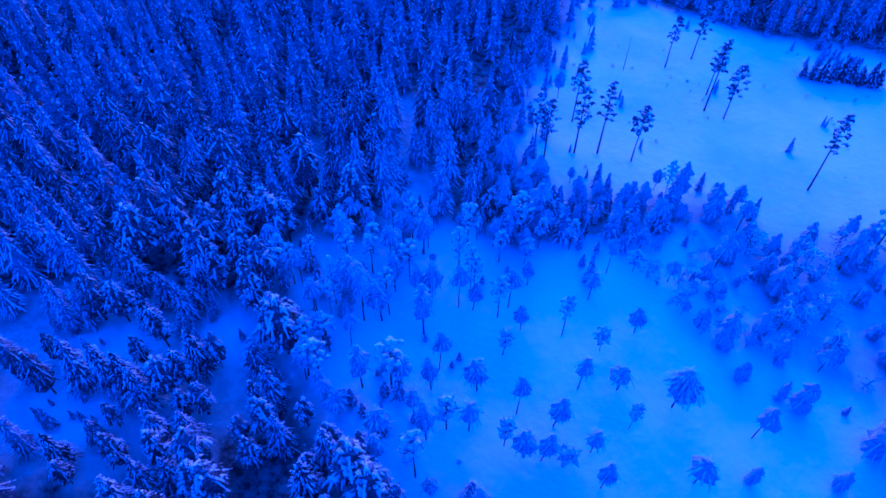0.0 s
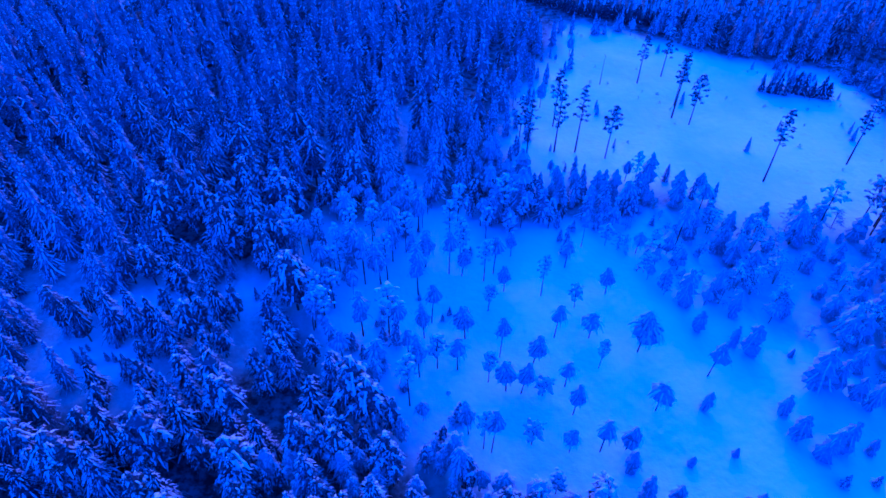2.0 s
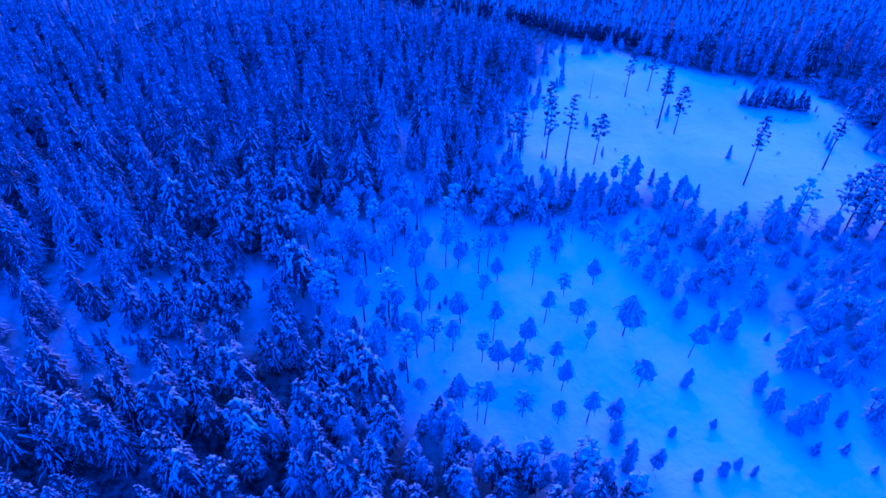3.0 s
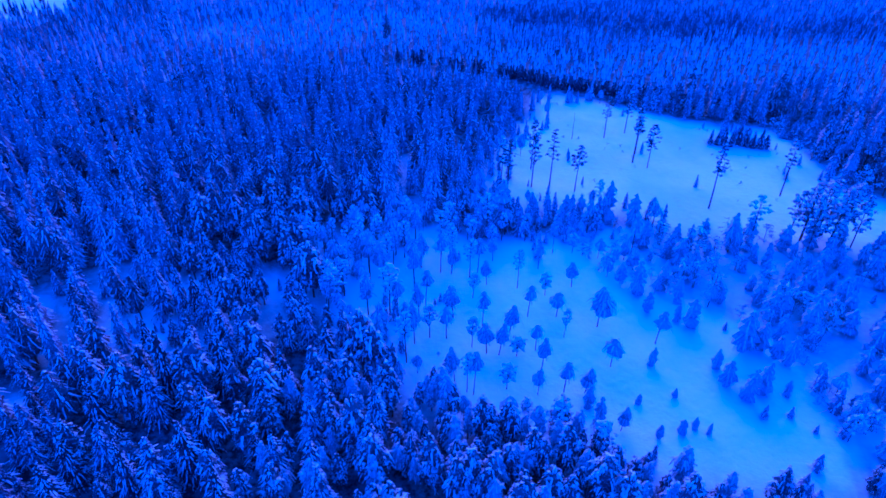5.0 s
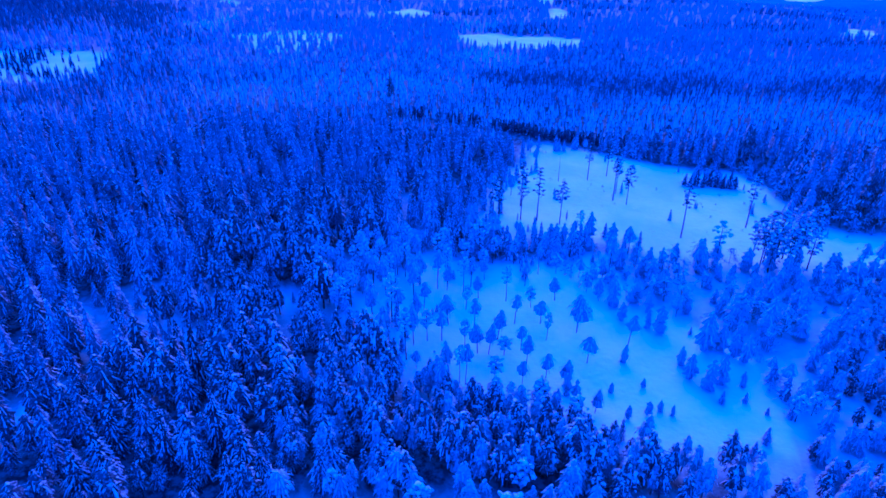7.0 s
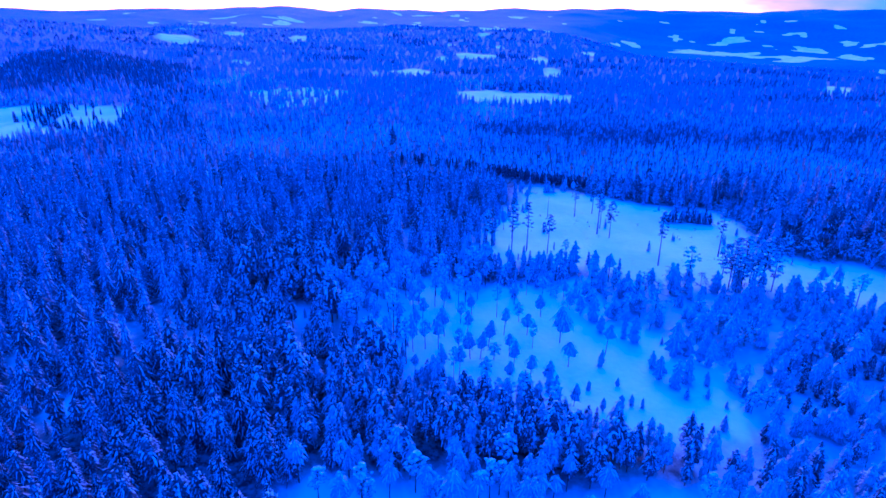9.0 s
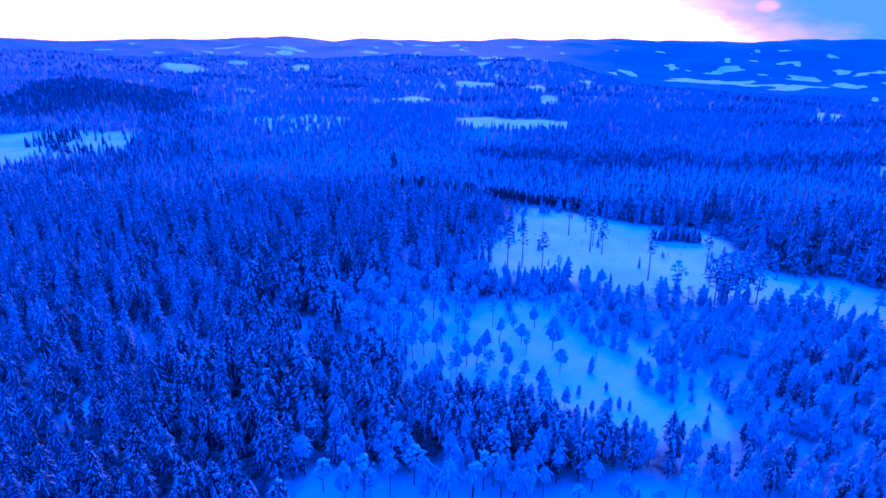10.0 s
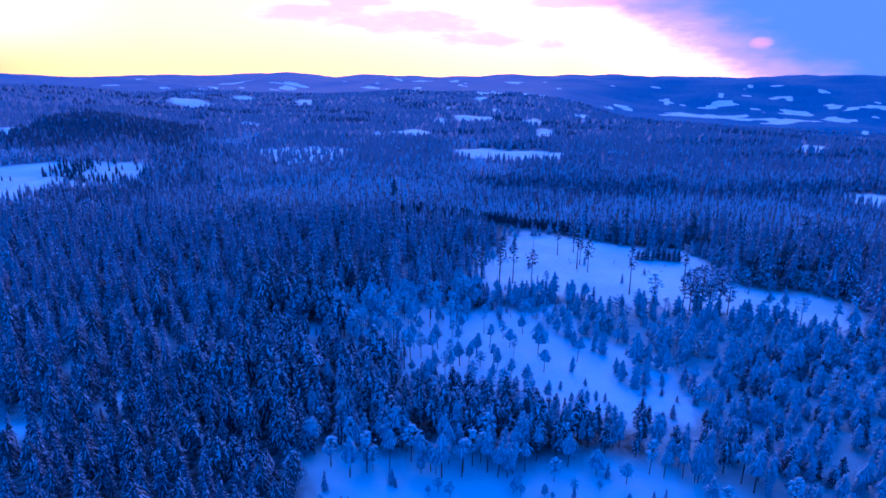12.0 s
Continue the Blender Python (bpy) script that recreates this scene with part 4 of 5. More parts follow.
def young(x, y):
    """Young frosted growth beyond the field and in patches of the forest."""
    return inside(x, y, PALE_EAST) | inside(x, y, PALE_WEST) | ((y > 190) & (waves(x, y, 150.0, 14) > 0.62) & (x < 60))


def dark(x, y):
    u, v = x - HOME[0], y - HOME[1]
    r, a = np.hypot(u, v), np.degrees(np.arctan2(u, v))
    knoll = ((a + 32.5) / 8.5) ** 2 + ((r - 890.0) / 120.0) ** 2 < 1.0
    return knoll | inside(x + 6 * waves(x, y, 40.0, 23), y + 6 * waves(x, y, 30.0, 24), DARK_BAND) | (y > 400) & (waves(x, y * 2.4, 260.0, 15) > 0.75)


x, y = scatter(-310, 290, -60, 205, 4.1)
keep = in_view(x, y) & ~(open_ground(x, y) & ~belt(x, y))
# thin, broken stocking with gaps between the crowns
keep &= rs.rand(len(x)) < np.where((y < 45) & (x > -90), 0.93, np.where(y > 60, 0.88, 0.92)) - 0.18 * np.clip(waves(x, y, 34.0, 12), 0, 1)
bx, by = scatter(0, 50, 84, 112, 2.7)
inner = belt(bx, by)
keep &= waves(x, y, 13.0, 13) < np.where(y < 60, 0.62, 0.78)
keep &= ~inside(x, y, THICKET) | (rs.rand(len(x)) < np.where(y < 45, 0.5, 1.0))
row_front = np.interp(x, [60, 78, 90, 102, 118, 135, 165], [203, 191, 185, 184, 184, 196, 196])
keep &= ~((x > 64) & (x < 165) & (y > row_front - 3) & (y < row_front + 13))
keep &= ~inside(x, y, SPARSE) | (rs.rand(len(x)) < 0.9)
keep &= ~((x > 28) & (x < 82) & (y > 196) & (y < 216))
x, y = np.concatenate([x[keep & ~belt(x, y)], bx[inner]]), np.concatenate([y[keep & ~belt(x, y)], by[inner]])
frost = (thicket(x, y) & (y > 18) | inside(x, y, LOW_EAST) | inside(x, y, EAST_STAND)) & (rs.rand(len(x)) < 0.3) | young(x, y) & (rs.rand(len(x)) < 0.5)
tall = 13.0 + 1.6 * waves(x, y, 60.0, 11) + rs.normal(0, 2.5, len(x)) + 2.0 * ((x < -18) & (y > 55))
tall = np.where(young(x, y), tall * 0.75, tall)
tall = np.where(inside(x, y, EAST_STAND), (tall + 3.0) * rs.uniform(0.4, 1.15, len(x)), tall)
tall = np.where(inside(x, y, SPARSE), tall * 0.8, tall)
tall = np.where(thicket(x, y), tall * 0.78, tall)
tall = np.where(inside(x, y, LOW_EAST), tall * 0.36, tall)
tall = np.where(belt(x, y), tall * rs.uniform(0.55, 1.05, len(x)), tall)
tall = np.where((y < 22) & (x > -30) | (y < 10), tall * 0.84, tall)
margin = np.zeros(len(x), bool)
for step in ((-8, 0), (8, 0), (0, -8), (0, 8), (14, 0), (0, 14)):
    margin |= inside(x + step[0], y + step[1], FIELD)
tall = np.where(margin & (x < 45), tall * rs.uniform(0.35, 0.85, len(x)), tall)
tall = np.where(rs.rand(len(x)) < 0.10, tall * 0.5, tall)
tall = np.clip(tall, 3.0, 18.5)
away = np.hypot(x - 4.0, y + 55.0)
mixed = (thicket(x, y) | ~belt(x, y) & (x > 5) & (x < 85) & (y > 82) & (y < 114) | belt(x, y) & (rs.rand(len(x)) < 0.15)) & ~frost
single = (away < 150) & (x > -62) & (y > -20) & ~mixed
order = np.argsort(np.where(single, away, 1e9))
chosen = np.zeros(len(x), bool)
spr, fro = [i for i in order if single[i] and not frost[i]][:270], [i for i in np.argsort(away) if frost[i]][:110]
chosen[spr] = chosen[fro] = True

lump_parts = [split_parts("forest_pine", p, PINE_MATS) for p in lump_pines]
dusky_parts = [split_parts("forest_pine", p, FIELD_MATS) for p in lump_pines]
near_parts = [split_parts("spruce", p, SPRUCE_MATS) for p in near_spruces]
thin_parts = [split_parts("spruce", p, DARK_MATS) for p in near_spruces]
rimed_parts = [split_parts("spruce", p, FAR_MATS) for p in near_spruces]
for n, i in enumerate(spr):
    size = tall[i] / 13.0
    if n % 5 in (0, 1, 3) or x[i] > -6 and y[i] < 27:
        plant("forest_pine", dusky_parts[n % 5] if y[i] < 28 and x[i] < -25 and n % 3 else lump_parts[n % 5], "round-crowned pine heavy with snow in dense forest", "tree", "pines of the forest", x[i], y[i], tall[i] / 12.0, rs.uniform(0, 6.28), tall[i] / 12.0 * rs.uniform(0.95, 1.2))
        continue
    if belt(x[i], y[i]):
        s = rs.uniform(0.4, 1.0)
        plant("spruce_tree", fringe_parts[n % 3], "rimed spruce in the narrow belt beside the field", "tree", "spruces of the belt", x[i], y[i], s * 0.75, rs.uniform(0, 6.28), 1.25 * s ** 0.6)
        continue
    label = "young snow-laden spruce at the forest edge" if tall[i] < 8 else "snow-laden spruce with sagging white boughs in dense forest"
    coat = rimed_parts if inside(x[i], y[i], RIMED) else thin_parts if rs.rand() < (0.85 if y[i] < 28 and x[i] < -25 else 0.25 if x[i] < -12 else 0.0) else near_parts
    plant("spruce_tree", coat[n % 6], label, "tree", "spruces of the forest", x[i], y[i], size, rs.uniform(0, 6.28), size ** 0.6 * rs.uniform(1.0, 1.3))
splayed = split_parts("splayed_spruce", spruce(90, 7, 9, 3, 3, 7, 0.1, 1.75, 0.07, 15.0), [DARK_NEEDLE, NEEDLE_SNOW, SPRUCE_BARK])
plant("spruce_tree", splayed, "open dark spruce with long splayed white boughs", "tree", "", -28.8, 21.5, 1.0, 0.4)

# the dense strip of bowed pines between glade and bog
STRIP = [(-24, 2), (20, -2), (60, -2), (86, -14), (92, 2), (72, 7), (42, 11), (34, 16), (30, 20), (21, 22), (10, 25), (1, 31), (-8, 35), (-16, 36), (-28, 20)]
gx, gy = scatter(-30, 95, -15, 37, 4.4)
row = inside(gx, gy, STRIP)
pale_parts = [split_parts("forest_pine", p, [BOG_NEEDLE, PALE_SNOW, PINE_BARK]) for p in lump_pines]
for n, (px, py) in enumerate(zip(gx[row], gy[row])):
    high = rs.uniform(0.62, 0.98)
    plant("bowed_pine", (lump_parts if n % 3 == 0 else pale_parts)[n % 5], "bowed pine thick with snow in the strip by the bog", "tree", "pines between glade and bog", px, py, high, rs.uniform(0, 6.28), high * rs.uniform(0.85, 1.1))
frost_parts = [split_parts("frosted_tree", p, FROST_MATS) for p in near_frosted]
for n, i in enumerate(fro):
    size = np.clip(tall[i] * 0.75, 3.5, 10.0) / 8.0
    plant("birch_tree", frost_parts[n % 5], "bare many-stemmed birch white with hoarfrost in a thicket", "tree", "frosted birches of the thicket", x[i], y[i], size, rs.uniform(0, 6.28), size * 1.1)

piny = rs.rand(len(x)) < np.where((y < 45) & (x > -75), 0.45, np.where(inside(x, y, EAST_STAND), 0.75, 0.3))
strip = ~chosen & ~frost & ~mixed & belt(x, y)
rest = ~chosen & ~frost & ~mixed & ~strip
close = rest & (away < 190)
distant = rest & ~close
w = rs.uniform(0.95, 1.25, len(x))
rows = np.stack([x, y, tall / 13.0, (tall / 13.0) ** 0.6 * w], -1)
ss = rs.uniform(0.4, 1.0, len(x))
stand("spruce_belt", "narrow belt of rimed spruces beside the field", "forest", fringe_spruces, FAR_MATS, np.stack([x, y, ss * 0.75, 1.25 * ss ** 0.6], -1)[strip & (w < 1.02)], 29)
stand("pine_belt", "rimed bushy pines beside the field", "forest", thicket_pines, BOG_MATS, np.stack([x, y, ss, ss], -1)[strip & (w >= 1.02)], 39)
rimed = inside(x, y, RIMED) | ((y >= 25) & (w >= np.where(y > 110, 1.0, 1.06)) & ~(inside(x, y, OLD) & (w < 1.16))) | (x > 60)
stand("spruce_forest", "dense snow-laden spruce forest", "forest", mid_spruces, SPRUCE_MATS, rows[close & ~piny & ~rimed], 21)
stand("spruce_forest", "dense rimed spruce forest west of the bog", "forest", mid_spruces, FAR_MATS, rows[close & ~piny & rimed], 20)
stand("pine_forest", "snow-laden pines among the far spruces", "forest", far_pines, PINE_MATS, np.stack([x, y, tall / 12.0, tall / 12.0 * w], -1)[distant & piny & (w < 1.1)], 25)
stand("pine_forest", "snow-laden pines among the spruces", "forest", mid_pines, PINE_MATS, np.stack([x, y, tall / 12.0, tall / 12.0 * w], -1)[close & piny], 24)
stand("spruce_forest", "dense snow-laden spruce forest behind the clearing", "forest", far_spruces, [FAR_NEEDLE, NEEDLE_SNOW, SPRUCE_BARK], rows[distant & ~rimed & ~(piny & (w < 1.1))], 22)
stand("spruce_forest", "dense rimed spruce forest behind the clearing", "forest", far_spruces, FAR_MATS, rows[distant & rimed & ~(piny & (w < 1.1))], 27)
stand("pine_thicket", "rimed round-crowned pines among frosted birches", "forest", thicket_pines, BOG_MATS, np.stack([x, y, tall / 12.0, tall / 12.0 * w], -1)[mixed & (w < 1.1) & ~belt(x, y)], 26)
stand("pine_thicket", "snow-laden bushy pines among frosted birches", "forest", thicket_pines, BOG_MATS, np.stack([x, y, tall / 12.0, tall / 12.0 * w], -1)[mixed & ((w >= 1.1) | belt(x, y))], 28)
# the closed growth east of the glade
EAST_WOOD = [(72, 9), (88, -10), (100, -34), (190, -45), (200, 70), (128, 72), (100, 56), (84, 30)]
ex, ey = scatter(66, 200, -46, 72, 4.0)
kept = inside(ex, ey, EAST_WOOD) & in_view(ex, ey) & (waves(ex, ey, 16.0, 33) < 0.75)
ex, ey = ex[kept], ey[kept]
es = rs.uniform(0.5, 1.0, len(ex))
leafless = rs.rand(len(ex)) < 0.2
stand("pine_thicket", "closed growth of snow-laden pines beside the glade", "forest", thicket_pines, PINE_MATS, np.stack([ex, ey, es, es * 0.95], -1)[~leafless & (es < 0.72)], 34)
stand("pine_thicket", "closed growth of rimed pines beside the glade", "forest", thicket_pines, BOG_MATS, np.stack([ex, ey, es, es * 0.95], -1)[~leafless & (es >= 0.72)], 35)
stand("birch_thicket", "frosted birches among the pines beside the glade", "forest", far_frosted, FROST_MATS, np.stack([ex, ey, es, es], -1)[leafless], 36)
frows = np.stack([x, y, np.clip(tall * 0.75, 3.5, 10) / 8.0, np.clip(tall * 0.75, 3.5, 10) / 8.0 * 1.1], -1)
stand("birch_thicket", "frosted birch thicket on snow", "forest", far_frosted, FROST_MATS, frows[frost & ~chosen], 23)

# forest beyond, in ever coarser belts
for gap, y0, y1, protos, seed in ((3.75, 205, 330, hill_spruces, 31), (4.5, 330, 430, hill_spruces, 32), (6.2, 430, 680, wood_spruces, 33), (8.8, 680, 950, wood_spruces, 34), (11.4, 950, 1300, wood_spruces, 36), (15.0, 850, 2300, ridge_spruces, 35)):
    reach = 0.86 * (y1 + 128) + 40
    x, y = scatter(-reach, reach, y0, y1, gap)
    keep = in_view(x, y, 25.0) & ~open_ground(x, y) & (np.hypot(x - HOME[0], y - HOME[1]) < (1480 if gap < 12 else 2400))
    if gap < 4.0:
        ditch = np.interp(x, [-52, 23, 39, 65, 100, 165], [262, 230, 217, 211, 203, 208])
        keep &= ~((x > -40) & (x < 165) & (y < ditch + 3) & ((y > ditch - 13) | (x > 20)))
    keep &= ~(inside(x, y, MARSH) & (rs.rand(len(x)) < 0.6))
    x, y = x[keep], y[keep]
    if gap > 12:
        far = np.hypot(x - HOME[0], y - HOME[1]) > 1440
        x, y = x[far], y[far]
    t = np.clip((7.6 if gap < 4.0 else 8.4) + 2.0 * waves(x, y, 120.0, 16) + rs.normal(0, 1.6, len(x)), 4, 18)
    t = np.where(gap > 7, t * 0.75, t)
    gloomy = dark(x, y) | inside(x, y, DARK_WEST) & (rs.rand(len(x)) < 0.6)
    light = young(x, y) & ~gloomy
    t = np.where(light, t * 0.66, t)
    fat = 0.71 if gap < 4.0 else 0.86 if gap < 5.0 else 1.12 if gap < 7 else 1.75 if gap < 9 else 2.35 if gap < 12 else 3.2
    rows = np.stack([x, y, t / 13.0, t / 13.0 * fat * rs.uniform(0.9, 1.2, len(x))], -1)
    sombre = rs.rand(len(x)) < 0.2 + 0.3 * (y0 > 600) + 0.4 * waves(x, y * 1.6, 90.0, 18)
    gloomy |= (gap > 7) & (waves(x, y * 1.5, 240.0, 19) > 0.8)
    # the coats of these belts hold the distance haze in their colour
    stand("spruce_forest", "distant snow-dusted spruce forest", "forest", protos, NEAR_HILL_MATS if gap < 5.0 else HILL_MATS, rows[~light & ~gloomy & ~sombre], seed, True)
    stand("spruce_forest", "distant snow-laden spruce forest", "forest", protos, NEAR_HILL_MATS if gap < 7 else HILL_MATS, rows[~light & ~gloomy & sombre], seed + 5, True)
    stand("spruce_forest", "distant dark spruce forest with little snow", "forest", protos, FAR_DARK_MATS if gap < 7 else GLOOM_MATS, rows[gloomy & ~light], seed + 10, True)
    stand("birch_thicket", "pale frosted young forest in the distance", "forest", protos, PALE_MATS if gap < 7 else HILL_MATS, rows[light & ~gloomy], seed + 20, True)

# the wooded knoll in the west
kx, ky = scatter(-760, -230, 420, 960, 5.6)
ku, kv = kx - HOME[0], ky - HOME[1]
keep = (((np.degrees(np.arctan2(ku, kv)) + 32.5) / 7.5) ** 2 + ((np.hypot(ku, kv) - 850.0) / 120.0) ** 2 < 1.0 + 0.25 * waves(kx, ky, 60.0, 21)) & ~open_ground(kx, ky)
kt = rs.uniform(0.5, 0.85, keep.sum())
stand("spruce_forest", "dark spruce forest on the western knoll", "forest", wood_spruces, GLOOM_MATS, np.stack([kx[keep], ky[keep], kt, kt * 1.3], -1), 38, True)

# trees in the midst of the western field
wx, wy = scatter(-385, -262, 290, 440, 4.6)
row = inside(wx, wy, [(-362, 378), (-350, 415), (-330, 400), (-318, 350), (-285, 342), (-272, 318), (-305, 330), (-325, 345)])
keep = inside(wx, wy, WEST_FIELD) & (rs.rand(len(wx)) < np.where(row, 0.75, 0.07))
wx, wy = wx[keep], wy[keep]
ws = rs.uniform(0.35, 0.75, len(wx))
stand("spruce_row", "loose row of spruces across the western field", "forest", far_spruces, DARK_MATS, np.stack([wx, wy, ws, ws ** 0.6], -1), 61)

# low growth in the gaps of the forest
for i in range(30):
    cx, cy, gx, gy = GAPS[(0, 1, 2, 3, 4, 1)[i % 6]]
    sx, sy, s = cx + rs.uniform(-1, 1) * gx, cy + rs.uniform(-1, 1) * gy, rs.uniform(0.15, 0.5)
    plant("spruce_sapling", fringe_parts[i % 3], "low rimed spruce sapling in a snowy forest gap", "sapling", "saplings in the forest gaps", sx, sy, s, i * 1.3, s ** 0.7)

# dark young spruces along the ditch at the head of the field
x = np.linspace(-52, 100, 150) + rs.uniform(-0.6, 0.6, 150)
y = np.interp(x, [-52, 23, 39, 65, 100], [262, 230, 217, 211, 203]) + rs.uniform(-1.5, 1.5, 150)
stand("spruce_hedge", "dark row of dense spruces along the head of the field", "hedge", far_spruces, HEDGE_MATS, np.stack([x, y, rs.uniform(0.36, 0.56, 150), rs.uniform(0.75, 1.0, 150)], -1)[(x > 18) | (rs.rand(150) < 0.25)], 60)

# ---- loose growth along the edges of the bog ----
n = 0
while n < 60:
    sx, sy = rs.uniform(34, 84), rs.uniform(22, 100)
    far_in = max(0.0, (sx - 34) / 50.0) * 0.55 + max(0.0, (sy - 60) / 40.0) * 0.45
    if not inside(np.array([sx]), np.array([sy]), BOG)[0] or rs.rand() > far_in or sy < 66 - 0.25 * (sx - 34) and sx < 74:
        continue
    s = rs.uniform(0.35, 0.9)
    if n % 2:
        plant("birch_tree", frost_parts[n % 5], "small bare birch white with hoarfrost on the bog", "tree", "birches on the bog", sx, sy, s, n * 1.1, s)
    else:
        plant("young_pine", kinds[6.0, n % 3], "small snow-laden pine at the edge of the bog", "tree", "pines at the bog edge", sx, sy, s * 1.3, n * 1.1, s * 1.2)
    n += 1

# rimed pines that close in on the glade
for i in range(44):
    gx, gy = (rs.uniform(-22, 26), rs.uniform(-13, -1)) if i < 28 else (rs.uniform(56, 92), rs.uniform(-26, -4))
    tall = rs.uniform(7.0, 11.5)
    if i % 2:
        plant("bowed_pine", pale_parts[i % 5], "bowed rimed pine on the edge of the glade", "tree", "bowed pines round the glade", gx, gy, tall / 12.0, i * 1.9, tall / 12.0 * rs.uniform(0.8, 1.1))
    else:
        near = min((8.5, 11.0), key=lambda k: abs(k - tall))
        plant("pine_tree", kinds[near, i % 3], "rimed pine with a bare trunk in the glade", "tree", "bowed pines round the glade", gx, gy, tall / near, i * 1.9, tall / near * rs.uniform(0.9, 1.2))

# ---- low growth in the glade ----
for i in range(34):
    gx, gy, s = rs.uniform(-16, 76), rs.uniform(-30, -10), rs.uniform(0.16, 0.42)
    plant("glade_sapling", fringe_parts[i % 3] if i % 2 else kinds[6.0, i % 3], "low snow-covered sapling in the glade", "sapling", "saplings in the glade", gx, gy, s if i % 2 else 1.9 * s, i * 1.3, s ** 0.7 if i % 2 else 1.9 * s)

# ---- the tall trees along the far edge of the field ----
EDGE_TREES = [(80, 192, 12), (88, 191, 13), (97, 193, 13), (106, 192, 15.5), (120, 190, 19.5), (126, 183, 19), (129, 194, 20), (138, 199, 20.5), (147, 200, 21), (133, 150, 19),
              (132, 143, 20), (136, 138, 20), (141, 133, 19), (149, 134, 20.5), (148, 124, 17), (168, 119, 19.5), (157, 184, 16), (158, 124, 18), (139, 155, 18), (150, 160, 19), (131, 188, 18), (152, 190, 18), (164, 186, 17), (112, 196, 16), (146, 142, 17), (155, 140, 17), (161, 130, 18), (128, 150, 15), (140, 180, 17), (-42, 272, 19), (-168, 286, 18), (-102, 300, 17)]
tall_spruces = [split_parts("edge_spruce", p, SPRUCE_MATS) for p in near_spruces[3:]]
for i, (cx, cy, tall_edge) in enumerate(EDGE_TREES):
    if i % 3:
        parts = split_parts("edge_pine", draped(300 + i, tall_edge, (0.3, 0.4)[i % 2], 3.0, 8, 12, 1, 7, 0.0, 0.3), FIELD_MATS if i % 4 == 1 else [THIN_NEEDLE, PINE_SNOW, PINE_BARK])
        plant("pine_tree", parts, "tall broad-crowned pine beside the snowy field", "tree", "tall trees along the field edge", cx, cy, 1.0, i * 1.3)
    else:
        plant("spruce_tree", tall_spruces[i % 3], "tall snow-dusted spruce at the field's edge", "tree", "tall trees along the field edge", cx, cy, tall_edge / 13.0, i * 1.3, 1.5 * (tall_edge / 13.0) ** 0.5)

# ---- the rank of spruces along the head of the field ----
rank_parts = [split_parts("rank_spruce", p, SPRUCE_MATS if i % 3 == 0 else FAR_MATS) for i, p in enumerate(mid_spruces)]
for line in range(3):
    for n in range(20):
        rx = 67 + 4.7 * n + 1.6 * line + rs.uniform(-1.2, 1.2)
        ry = float(np.interp(rx, [60, 78, 90, 102, 118, 135, 165], [203, 191, 185, 184, 184, 196, 196])) + 0.5 + 4.2 * line + rs.uniform(-1.2, 1.2)
        if line == 0 and rs.rand() < 0.25:
            continue
        high = rs.uniform(0.75, 1.25) * (0.72 if line == 0 and rx < 110 else 1.0)
        plant("spruce_tree", rank_parts[(n + line) % 5], "tall snow-laden spruce in the rank heading the field", "tree", "rank of spruces at the field head", rx, ry, high, rs.uniform(0, 6.28), high ** 0.6 * rs.uniform(0.95, 1.2))
# dense low bushes at the corner of the field
for n in range(9):
    bx, by = 123 + 1.9 * n + rs.uniform(-0.8, 0.8), 165 + rs.uniform(-2.2, 2.2)
    size = rs.uniform(0.24, 0.4)
    plant("spruce_sapling", tall_spruces[n % 3], "dense dark spruce bush at the corner of the field", "sapling", "bushes at the field corner", bx, by, size, n * 1.3, size * 2.2)

# ragged low growth before the wood east of the field
bush_parts = [split_parts("rimed_bush", p, FAR_MATS) for p in thicket_pines]
for n in range(46):
    k = n / 45.0
    bx = float(np.interp(k, [0, 0.3, 0.6, 0.72, 1.0], [124, 127, 127, 131, 158])) + rs.uniform(-5, 7)
    by = float(np.interp(k, [0, 0.3, 0.6, 0.72, 1.0], [176, 158, 130, 121, 114])) + rs.uniform(-3, 5)
    size = rs.uniform(0.25, 0.85)
    if n % 3:
        plant("young_pine", bush_parts[n % 4], "rimed bushy pine before the wood by the field", "tree", "bushes before the eastern wood", bx, by, size, n * 1.7, size * rs.uniform(0.8, 1.2))
    else:
        plant("birch_tree", frost_parts[n % 5], "bare frosted birch before the wood by the field", "tree", "birches before the eastern wood", bx, by, size * 1.3, n * 1.7, size * 1.3)

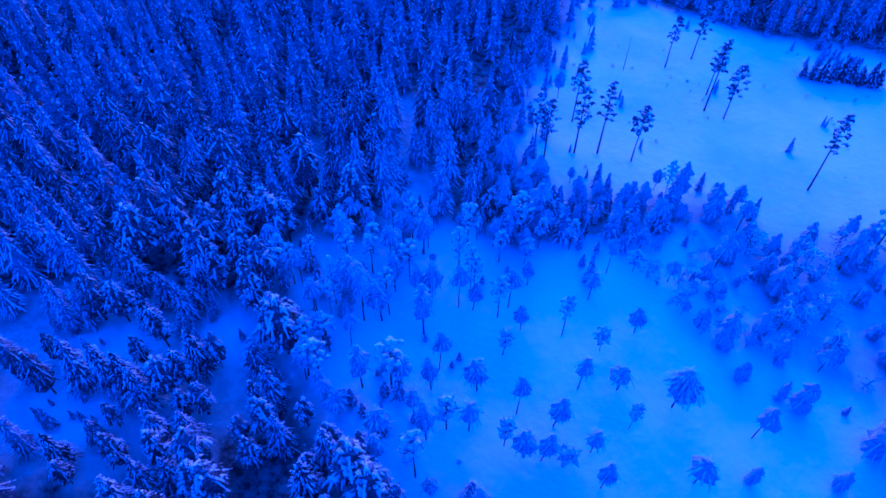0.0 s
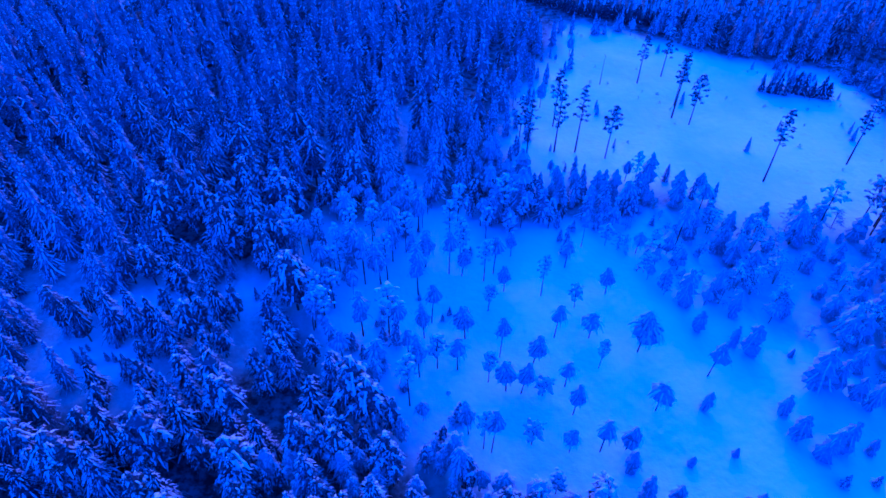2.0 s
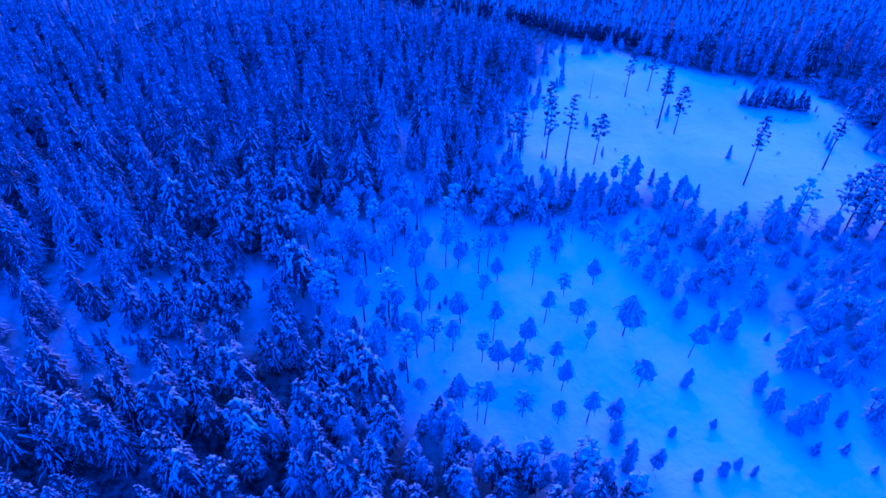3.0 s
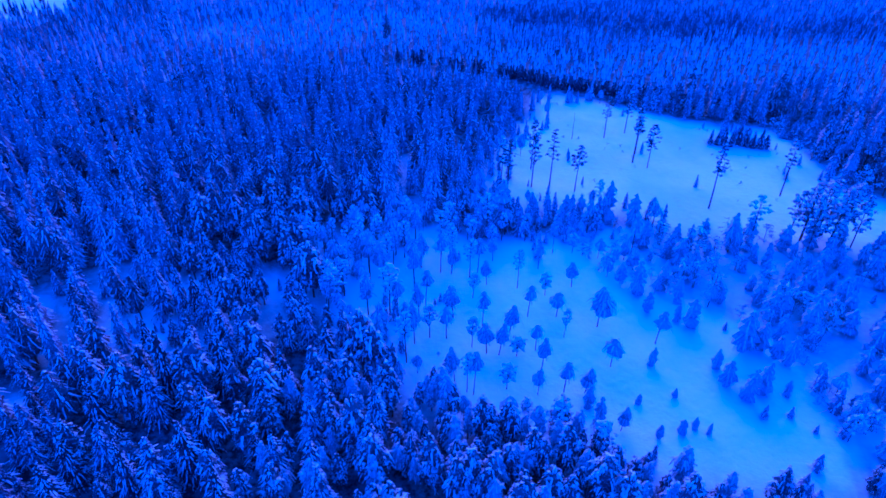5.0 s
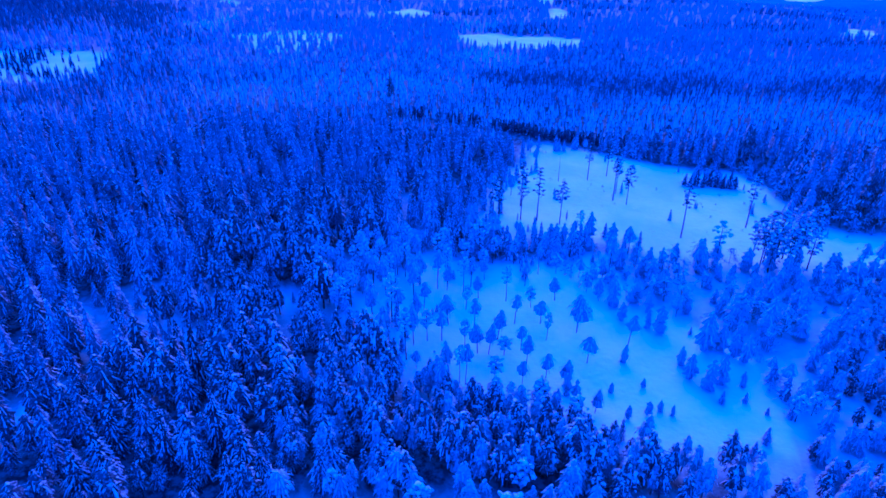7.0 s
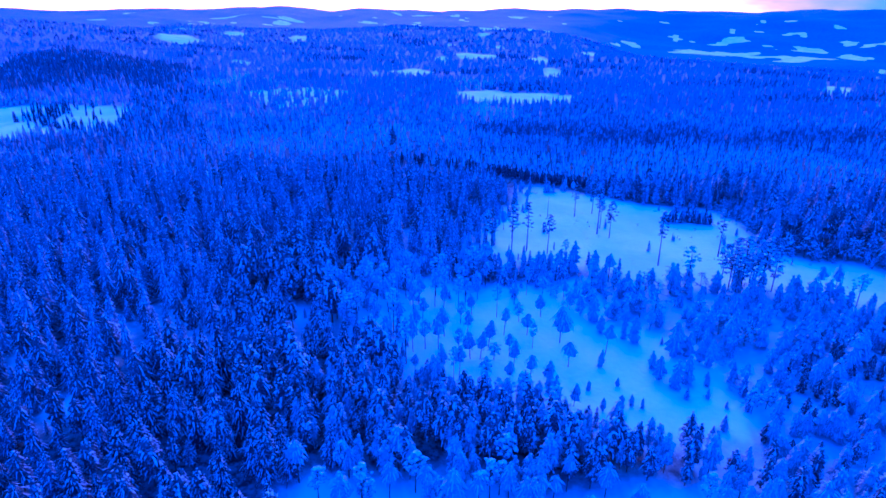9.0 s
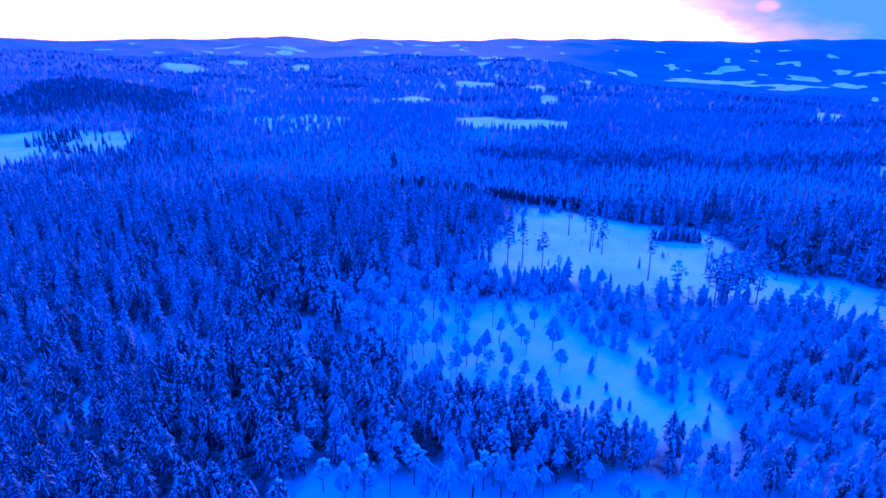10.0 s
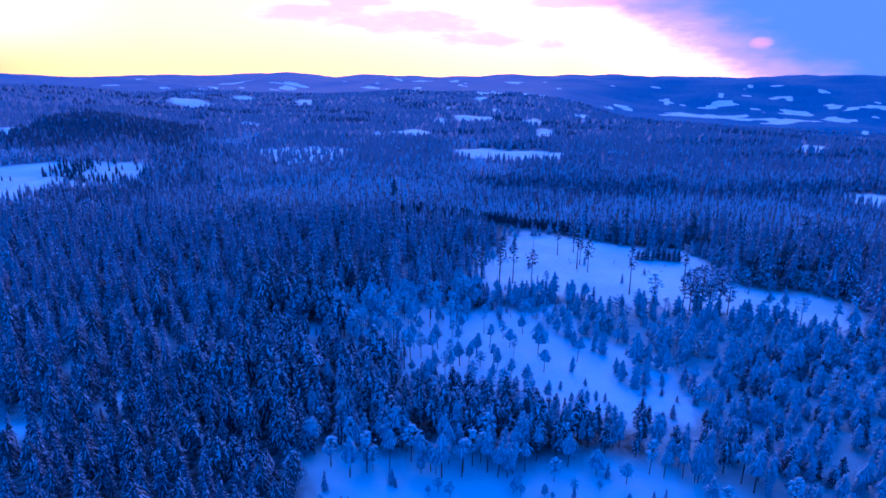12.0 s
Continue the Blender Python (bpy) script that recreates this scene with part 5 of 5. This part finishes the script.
# ---- small growth in the field ----
dark_parts = [split_parts("field_spruce", p, DARK_MATS) for p in young_spruces]
small_parts = [split_parts("bog_spruce", p, FAR_MATS) for p in young_spruces]
for i in range(26):
    k = i / 25.0
    cx, cy = 93.5 + 17.5 * k + rs.uniform(-1.0, 1.0), 159.5 - 5.0 * k + (i % 3) * 2.6 + rs.uniform(-0.8, 0.8)
    if i % 3 == 0:
        plant("spruce_tree", dark_parts[i % 2], "dark young spruce in a clump out in the snowy field", "tree", "clump of young trees in the field", cx, cy, rs.uniform(0.28, 0.6), i * 1.3, rs.uniform(0.65, 1.0))
    else:
        size = rs.uniform(0.3, 0.72)
        plant("young_pine", bush_parts[i % 4], "bushy rimed young pine in a clump out in the snowy field", "tree", "clump of young trees in the field", cx, cy, size, i * 1.3, size * rs.uniform(0.7, 0.95))
# low bushes that join the clump to the rank behind it
for i in range(16):
    cx, cy, size = rs.uniform(103, 116), rs.uniform(166, 181), rs.uniform(0.25, 0.5)
    plant("young_pine", bush_parts[i % 4], "low rimed pine bush before the rank of spruces", "tree", "bushes before the rank", cx, cy, size, i * 1.3, size * rs.uniform(0.8, 1.1))
n = 0
while n < 90:
    sx, sy = rs.uniform(12, 158), rs.uniform(74, 206)
    if not inside(np.array([sx]), np.array([sy]), FIELD)[0]:
        continue
    s = rs.uniform(0.05, 0.14) if n % 4 else rs.uniform(0.2, 0.36)
    if n % 4:
        plant("birch_sapling", frost_parts[n % 5], "low frosted birch shrub poking out of the field snow", "shrub", "shrubs in the field", sx, sy, s * 1.5, n * 1.1, s * rs.uniform(1.6, 2.6))
    else:
        plant("spruce_sapling", fringe_parts[n % 3], "small rimed spruce sapling poking out of the field snow", "sapling", "saplings in the field", sx, sy, s, n * 1.1, s * rs.uniform(1.2, 1.8))
    n += 1
n = 0
while n < 60:
    sx, sy = rs.uniform(-38, 84), rs.uniform(9, 110)
    if not inside(np.array([sx]), np.array([sy]), BOG)[0] or 4 < sx < 60 and 14 < sy < 76:
        continue
    s = rs.uniform(0.12, 0.3) if n % 3 else rs.uniform(0.3, 0.6)
    edge = sx > 40 or n % 2
    plant("bog_sapling", small_parts[n % 3] if edge else kinds[6.0, n % 3], "low snow-covered sapling on the bog", "sapling", "saplings on the bog", sx, sy, s if edge else s * 1.8, n * 1.1, s * 1.6 if edge else s * 2.0)
    n += 1
